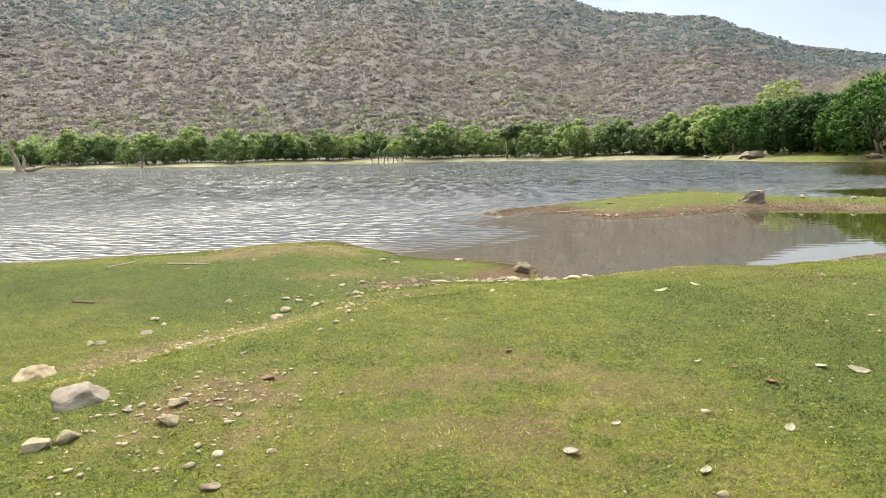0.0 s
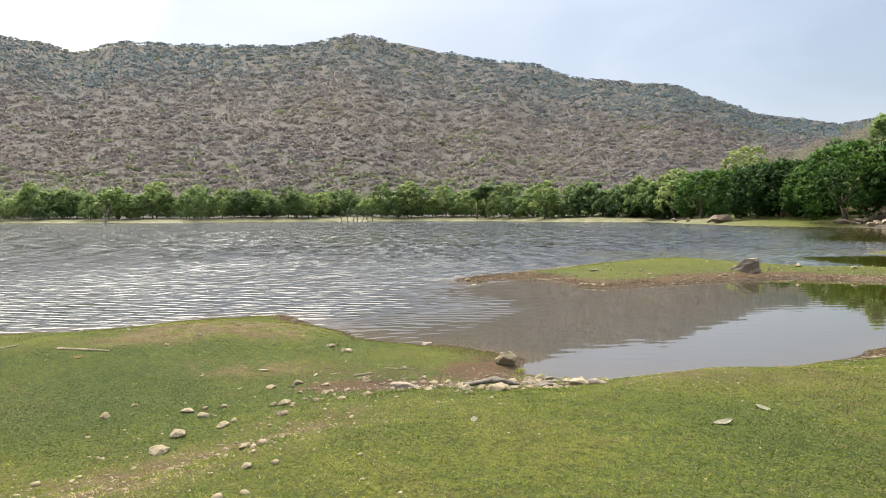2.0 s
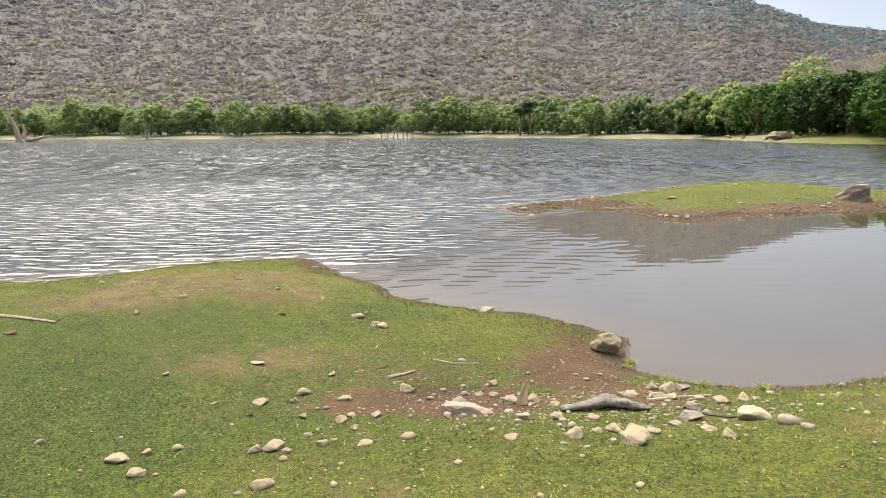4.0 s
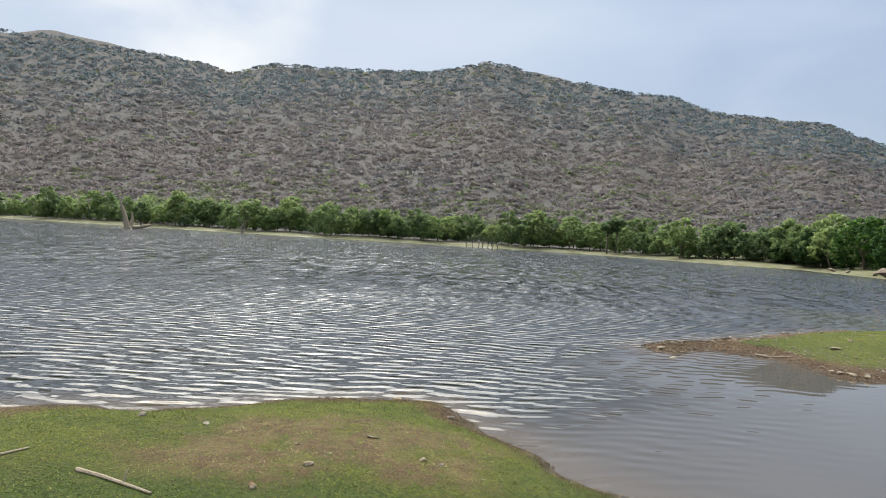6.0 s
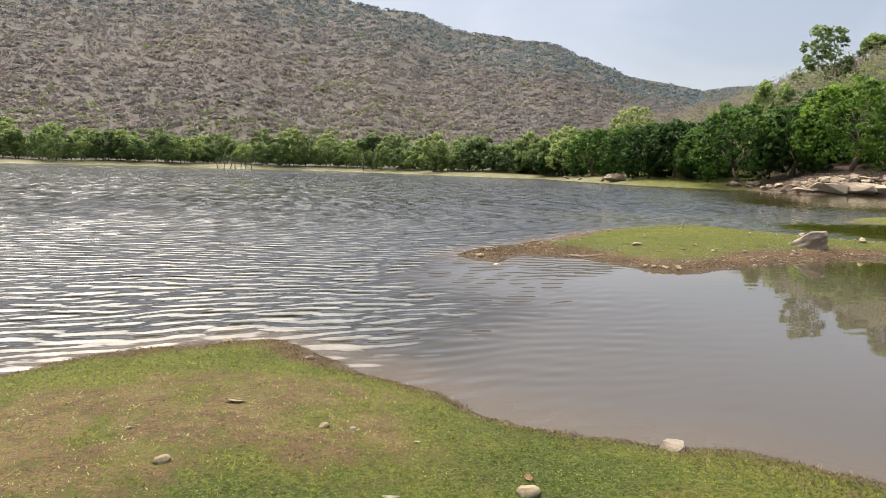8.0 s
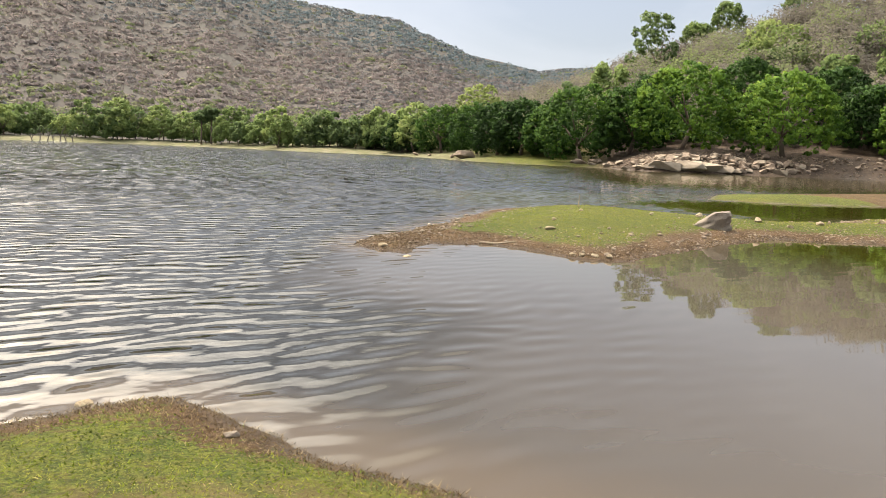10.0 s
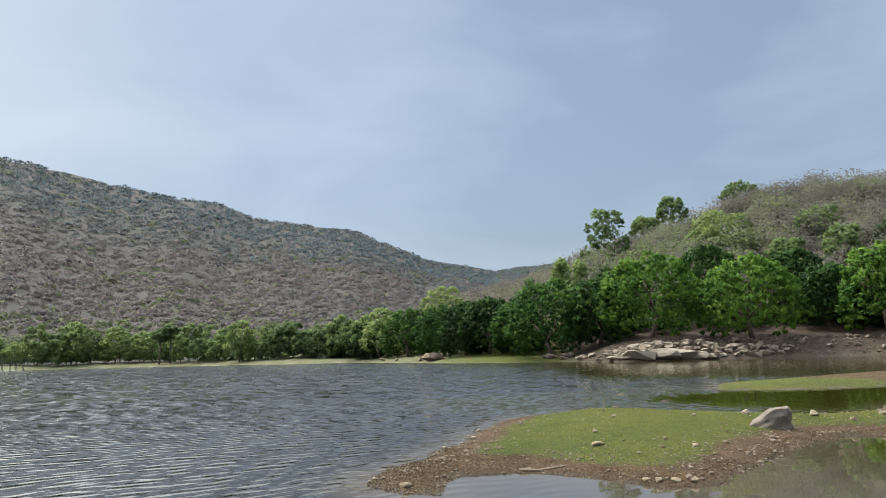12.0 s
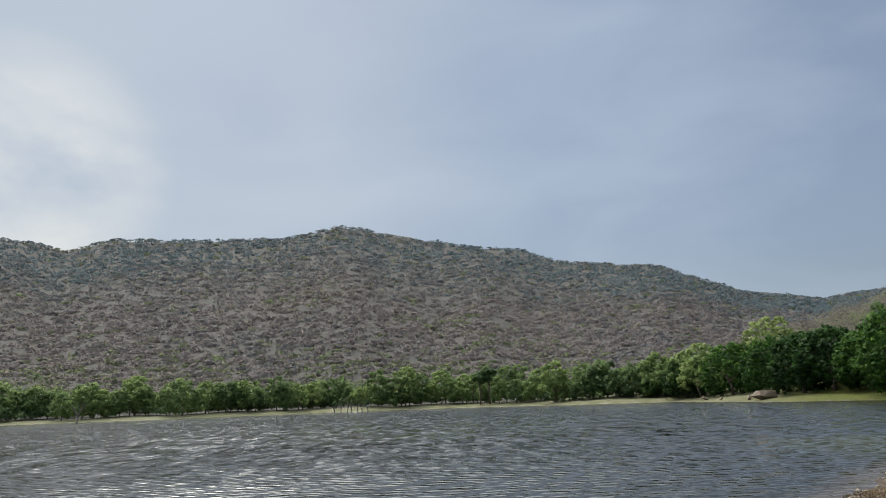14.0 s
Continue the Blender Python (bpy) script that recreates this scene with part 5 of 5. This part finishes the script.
# ---- pebbles, litter and grass ----
def pebbles(name, x, y, wide, material, label, rng):
    """Many small angular pebbles in one mesh."""
    d = outline_distance(x, y)
    keep = d > -0.05
    x, y, wide = x[keep], y[keep], wide[keep]
    z = np.maximum(height(x, y), 0)
    bm = bmesh.new()
    bmesh.ops.create_icosphere(bm, subdivisions=1, radius=1.0)
    shape = np.array([v.co[:] for v in bm.verts])
    tri = np.array([[v.index for v in f.verts] for f in bm.faces])
    bm.free()
    k = len(shape)
    n = len(x)
    a = rng.uniform(0, 6.2832, n)
    pts = shape[None] * rng.uniform(0.72, 1.2, (n, k, 1)) * (wide[:, None, None] / 2) * np.stack([rng.uniform(0.8, 1.35, n), rng.uniform(0.7, 1.1, n), rng.uniform(0.4, 0.75, n)], 1)[:, None]
    ca, sa = np.cos(a)[:, None], np.sin(a)[:, None]
    pts = np.stack([pts[..., 0] * ca - pts[..., 1] * sa, pts[..., 0] * sa + pts[..., 1] * ca, pts[..., 2]], -1)
    pts += np.stack([x, y, z + wide * 0.12], 1)[:, None]
    faces = (tri[None] + k * np.arange(n)[:, None, None]).reshape(-1, 3)
    ob = mesh_object(name, pts.reshape(-1, 3), faces, material, smooth=True)
    return tagged(ob, label, "pebbles", kind="stuff")


def scatter_pebbles():
    rng = np.random.default_rng(33)
    x = np.r_[rng.normal(-1.8, 1.0, 620), rng.uniform(-3, 5, 260), rng.normal(-1.5, 0.38, 300)]
    y = np.r_[7.7 + 1.0 * (x[:620] + 1.8) + rng.normal(0, 0.75, 620), rng.uniform(2.5, 10.5, 260), rng.normal(4.2, 0.55, 300)]
    pebbles("pebbles", x, y, 0.022 * np.exp(rng.normal(0, 0.5, len(x))), ROCK_PALE, "small pale pebbles strewn over the dry turf", rng)
    x, y = rng.normal(0.9, 0.95, 1300), rng.normal(11.0, 0.5, 1300)
    pebbles("inlet_gravel", x, y, 0.016 * np.exp(rng.normal(0, 0.6, len(x))), ROCK_BANK, "gravel and pebbles at the head of the inlet", rng)
    x, y = rng.uniform(3, 9.5, 700), rng.uniform(11.0, 15.0, 700)
    pebbles("mud_gravel", x, y, 0.03 * np.exp(rng.normal(0, 0.5, len(x))), ROCK_RED, "gravel along the muddy margin", rng)
    x, y = rng.uniform(1.2, 22, 22000), rng.uniform(23.5, 34, 22000)
    d = signed(ISLET, x, y)
    keep = (d > 0) & ((d < 1.3 + 0.6 * rng.normal(size=22000)) | (rng.uniform(0, 1, 22000) < 0.06)) & (rng.uniform(0, 1, 22000) < 0.35 + 0.5 * lattice(x, y, 1.1, 58))
    pebbles("islet_gravel", x[keep], y[keep], 0.026 * np.exp(rng.normal(0, 0.6, int(keep.sum()))), ROCK_BANK, "pale gravel along the islet's margin", rng)
    x, y = rng.uniform(1.2, 20, 14000), rng.uniform(23.5, 30, 14000)
    d = signed(ISLET, x, y)
    keep = (d > 0) & (d < 1.4 + 0.5 * rng.normal(size=14000)) & (rng.uniform(0, 1, 14000) < 0.8)
    pebbles("islet_brown_gravel", x[keep], y[keep], 0.028 * np.exp(rng.normal(0, 0.5, int(keep.sum()))), ROCK_RED, "brown gravel along the islet's margin", rng)
    x, y = rng.uniform(60, 112, 5000), rng.uniform(60, 110, 5000)
    d = -signed(LAKE, x, y)
    keep = (d > 0.2) & (d < 9)
    pebbles("bank_gravel", x[keep], y[keep], rng.uniform(0.10, 0.38, int(keep.sum())), ROCK_RED, "loose stones on the bare far bank", rng)


scatter_pebbles()


def blades(name, x, y, tall, wide, tone, label, rng, material=None, droop=1.0):
    """Single leaning blades, one triangle each."""
    n = len(x)
    z = np.maximum(height(x, y), 0) - 0.004
    a = rng.uniform(0, 6.2832, n)
    lean = rng.uniform(0.4, 2.0, n) * tall * droop
    b = rng.uniform(0, 6.2832, n)
    base = np.stack([x, y, z], 1)
    side = np.stack([np.cos(a) * wide, np.sin(a) * wide, 0 * a], 1) * 0.5
    tip = base + np.stack([np.cos(b) * lean, np.sin(b) * lean, tall], 1)
    pts = np.stack([base - side, base + side, tip], 1).reshape(-1, 3)
    ob = mesh_object(name, pts, np.arange(3 * n).reshape(-1, 3), material or GRASS, smooth=False, tone=np.repeat(np.clip(tone, 0, 1), 3))
    return tagged(ob, label, "grass", kind="stuff")


def grow():
    rng = np.random.default_rng(44)
    n = 760000
    y = 1.2 + 17.5 * rng.uniform(0, 1, n) ** 1.5
    x = -1 + rng.uniform(-1, 1, n) * (3.2 + 0.55 * y)
    d = outline_distance(x, y)
    bare = mud_at(x, y, d)
    dry = dry_at(x, y)
    thin = lattice(x, y, 0.35, 91) * 0.6 + lattice(x, y, 0.12, 92) * 0.4
    keep = (d > 0.06) & (rng.uniform(0, 1, n) > bare * 0.97) & (rng.uniform(0, 1, n) > dry * 0.75) & (thin > 0.14)
    edge = np.minimum((y - 1.2) / 2.0, (1 - np.abs(x + 1) / (3.2 + 0.55 * y)) * 3.0)
    keep &= rng.uniform(0, 1, n) < edge
    x, y, dry = x[keep], y[keep], dry[keep]
    patch = lattice(x, y, 1.1, 93) * 0.5 + lattice(x, y, 0.3, 94) * 0.5
    tone = 0.12 + 0.55 * patch + 0.35 * dry - 0.36 * lush_at(x, y) + rng.normal(0, 0.15, len(x))
    tone += 0.35 * (lattice(x, y, 0.065, 98) - 0.5) + 0.40 * (lattice(x, y, 0.16, 99) - 0.5)
    tone = np.where(rng.uniform(0, 1, len(x)) < 0.025, 0.85, tone)
    blades("short_grass", x, y, rng.uniform(0.007, 0.021, len(x)) * (0.9 + 0.01 * y), rng.uniform(0.006, 0.014, len(x)) * (0.9 + 0.02 * y), tone, "short grazed grass of the near shore", rng)
    n = 110000
    x, y = rng.uniform(1, 26, n), rng.uniform(23.5, 37.2, n)
    d = outline_distance(x, y)
    keep = (d > 0.4) & (signed(ISLET, x, y) > 0) & (rng.uniform(0, 1, n) > mud_at(x, y, d))
    x, y = x[keep], y[keep]
    blades("islet_grass", x, y, rng.uniform(0.012, 0.03, len(x)), rng.uniform(0.008, 0.02, len(x)), 0.38 + 0.4 * lattice(x, y, 1.5, 95) + rng.normal(0, 0.1, len(x)), "short green grass on the islet", rng)
    n = 90000
    x, y = rng.uniform(1, 14, n), rng.uniform(23.5, 30, n)
    d = outline_distance(x, y)
    reach = 0.5 + 1.6 * np.exp(-(((x - 2.6) / 1.8) ** 2))
    keep = (d > -0.02) & (signed(ISLET, x, y) > -0.3) & (d < reach * (0.4 + lattice(x, y, 0.6, 57)))
    x, y = x[keep], y[keep]
    blades("islet_wrack", x, y, rng.uniform(0.012, 0.04, len(x)), rng.uniform(0.008, 0.018, len(x)), rng.uniform(0, 1, len(x)), "brown dead stems on the islet's margin", rng, WRACK)
    # straw lying over the parched patches
    n = 420000
    x, y = rng.uniform(-6.5, 5, n), rng.uniform(2.5, 18.5, n)
    d = outline_distance(x, y)
    keep = (d > 0.05) & (rng.uniform(0, 1, n) < dry_at(x, y) * 0.8 * step(lattice(x, y, 0.3, 97), 0.25, 0.6))
    x, y = x[keep], y[keep]
    blades("dry_straw", x, y, rng.uniform(0.004, 0.014, len(x)), rng.uniform(0.006, 0.018, len(x)), np.clip(lattice(x, y, 0.11, 79) * 1.5 - 0.25 + rng.normal(0, 0.2, len(x)), 0, 1), "dry straw lying over the parched turf", rng, WRACK_PALE, 1.7)
    # bright low herbs among the turf of the point
    k = 44
    cx, cy = rng.normal(-2.3, 1.0, k), rng.normal(14.4, 0.8, k)
    cx[30:], cy[30:] = rng.normal(0.6, 1.6, k - 30), rng.normal(6.5, 1.6, k - 30)
    who = rng.integers(0, k, 7000)
    spread = rng.uniform(0.05, 0.14, k)[who]
    x, y = cx[who] + rng.normal(0, 1, 7000) * spread * 1.5, cy[who] + rng.normal(0, 1, 7000) * spread
    keep = outline_distance(x, y) > 0.1
    x, y = x[keep], y[keep]
    blades("yellow_herbs", x, y, rng.uniform(0.003, 0.010, len(x)), rng.uniform(0.006, 0.013, len(x)), rng.uniform(0, 1, len(x)), "bright yellow-green low herbs in the turf", rng, HERB, 1.3)
    # brown wrack and dead stems along the waterline
    n = 520000
    x, y = rng.uniform(-10, 9, n), rng.uniform(11, 19, n)
    d = outline_distance(x, y)
    keep = (d > -0.03) & (rng.uniform(0, 1, n) < 1.1 - d / (0.12 + 0.4 * lattice(x, y, 0.7, 96) + 0.5 * np.exp(-(((x - 0.9) / 0.9) ** 2 + ((y - 13.7) / 1.0) ** 2)) + 0.4 * np.exp(-(((x + 2.6) / 2.4) ** 2 + ((y - 17.8) / 1.3) ** 2))))
    x, y = x[keep], y[keep]
    blades("waterline_wrack", x, y, rng.uniform(0.010, 0.034, len(x)), rng.uniform(0.004, 0.010, len(x)), rng.uniform(0, 1, len(x)), "brown dead stems along the waterline", rng, WRACK)


WRACK = mat_leaf("brown_wrack", ((0.0, (0.040, 0.026, 0.014)), (0.6, (0.130, 0.088, 0.042)), (1.0, (0.300, 0.225, 0.120))), 0.1)
WRACK_PALE = mat_leaf("dry_straw_stems", ((0.0, (0.050, 0.030, 0.015)), (0.6, (0.160, 0.105, 0.050)), (0.85, (0.260, 0.195, 0.095)), (1.0, (0.470, 0.380, 0.210))), 0.1)
grow()


# ---- dry leaves and a tuft on the turf ----
def dry_leaf(x, y, long, turn, seed, material, label):
    """A small curled leaf with a little thickness."""
    rng = np.random.default_rng(seed)
    bm = bmesh.new()
    curl = rng.uniform(0.15, 0.4)
    rows = []
    for i in range(6):
        u = i / 5 - 0.5
        half = long * 0.28 * math.sqrt(max(0.02, 1 - (2 * u) ** 2))
        rows.append([bm.verts.new((u * long, s * half, long * curl * (u * u + 0.5 * abs(s) ** 2 * 0.4))) for s in (-1, -0.4, 0.4, 1)])
    for a, c in zip(rows, rows[1:]):
        for k in range(3):
            bm.faces.new((a[k], c[k], c[k + 1], a[k + 1]))
    bmesh.ops.solidify(bm, geom=bm.faces[:], thickness=0.0015)
    me = bpy.data.meshes.new("dry_leaf")
    bm.normal_update()
    bm.to_mesh(me)
    bm.free()
    me.materials.append(material)
    ob = new("dry_leaf", me)
    ob.matrix_basis = pose(x, y, float(height(np.array([x]), np.array([y]))[0]) + 0.008, rng.uniform(-15, 15), rng.uniform(-15, 15), turn)
    return tagged(ob, label, "leaf", "dry leaves on the turf")


LITTER_PALE = mat_wood("pale_dry_leaf", (0.330, 0.300, 0.210), (0.470, 0.440, 0.340))
LITTER_BROWN = mat_wood("brown_dry_leaf", (0.190, 0.105, 0.055), (0.330, 0.200, 0.110))
LEAVES = ((2.03, 5.01), (1.87, 3.84), (2.65, 5.02), (-1.23, 4.91), (1.82, 5.13), (1.21, 3.27), (2.15, 4.68), (2.85, 4.91), (0.93, 3.87), (0.48, 5.38), (0.62, 3.49),
          (-1.84, 12.13), (-1.59, 10.94), (-1.14, 11.88), (-4.86, 15.58), (-4.57, 13.01), (-1.93, 11.19), (-2.55, 11.84),
          (-3.56, 13.66), (-2.91, 15.31), (-1.68, 14.46), (-1.08, 13.91), (-1.97, 13.65),
          (2.39, 7.95), (1.32, 8.99), (0.55, 8.17), (2.93, 8.44))
for k, (x, y) in enumerate(LEAVES):
    pale = k % 3 != 0
    dry_leaf(x, y, 0.06 + 0.03 * (k % 4), 47 * k, k, LITTER_PALE if pale else LITTER_BROWN, "pale dry leaf lying on the grass" if pale else "brown dry leaf lying on the grass")


def weed_tuft(x, y, seed, tall, count):
    rng = np.random.default_rng(seed)
    a, b = rng.uniform(0, 6.2832, count), rng.uniform(0.3, 1.2, count) * tall
    r = rng.uniform(0, 0.05, count)
    base = np.stack([r * np.cos(a), r * np.sin(a), 0 * a], 1)
    side = np.stack([-np.sin(a), np.cos(a), 0 * a], 1) * 0.004
    up = rng.uniform(0.4, 1.0, count) * tall
    mid = base + np.stack([np.cos(a) * b * 0.4, np.sin(a) * b * 0.4, up * 0.8], 1)
    tip = base + np.stack([np.cos(a) * b, np.sin(a) * b, up], 1)
    pts = np.stack([base - side, base + side, mid + side * 0.7, mid - side * 0.7, tip, tip], 1).reshape(-1, 3)
    k = 6 * np.arange(count)[:, None]
    quads = np.concatenate([k + np.array([0, 1, 2, 3]), k + np.array([3, 2, 4, 5])])
    ob = mesh_object("weed_tuft", pts, quads, GRASS, smooth=False, tone=np.repeat(rng.uniform(0.3, 0.9, count), 6))
    ob.location = (x, y, max(float(height(np.array([x]), np.array([y]))[0]), 0) - 0.01)
    return tagged(ob, "small yellow-green weed tuft at the wet edge", "weed", "weed tufts by the water")


for k, (x, y, tall) in enumerate(((1.58, 12.62, 0.06), (1.50, 12.45, 0.05), (2.05, 11.92, 0.06), (2.5, 11.80, 0.07), (1.75, 11.98, 0.05))):
    weed_tuft(x, y, k, tall, 60)
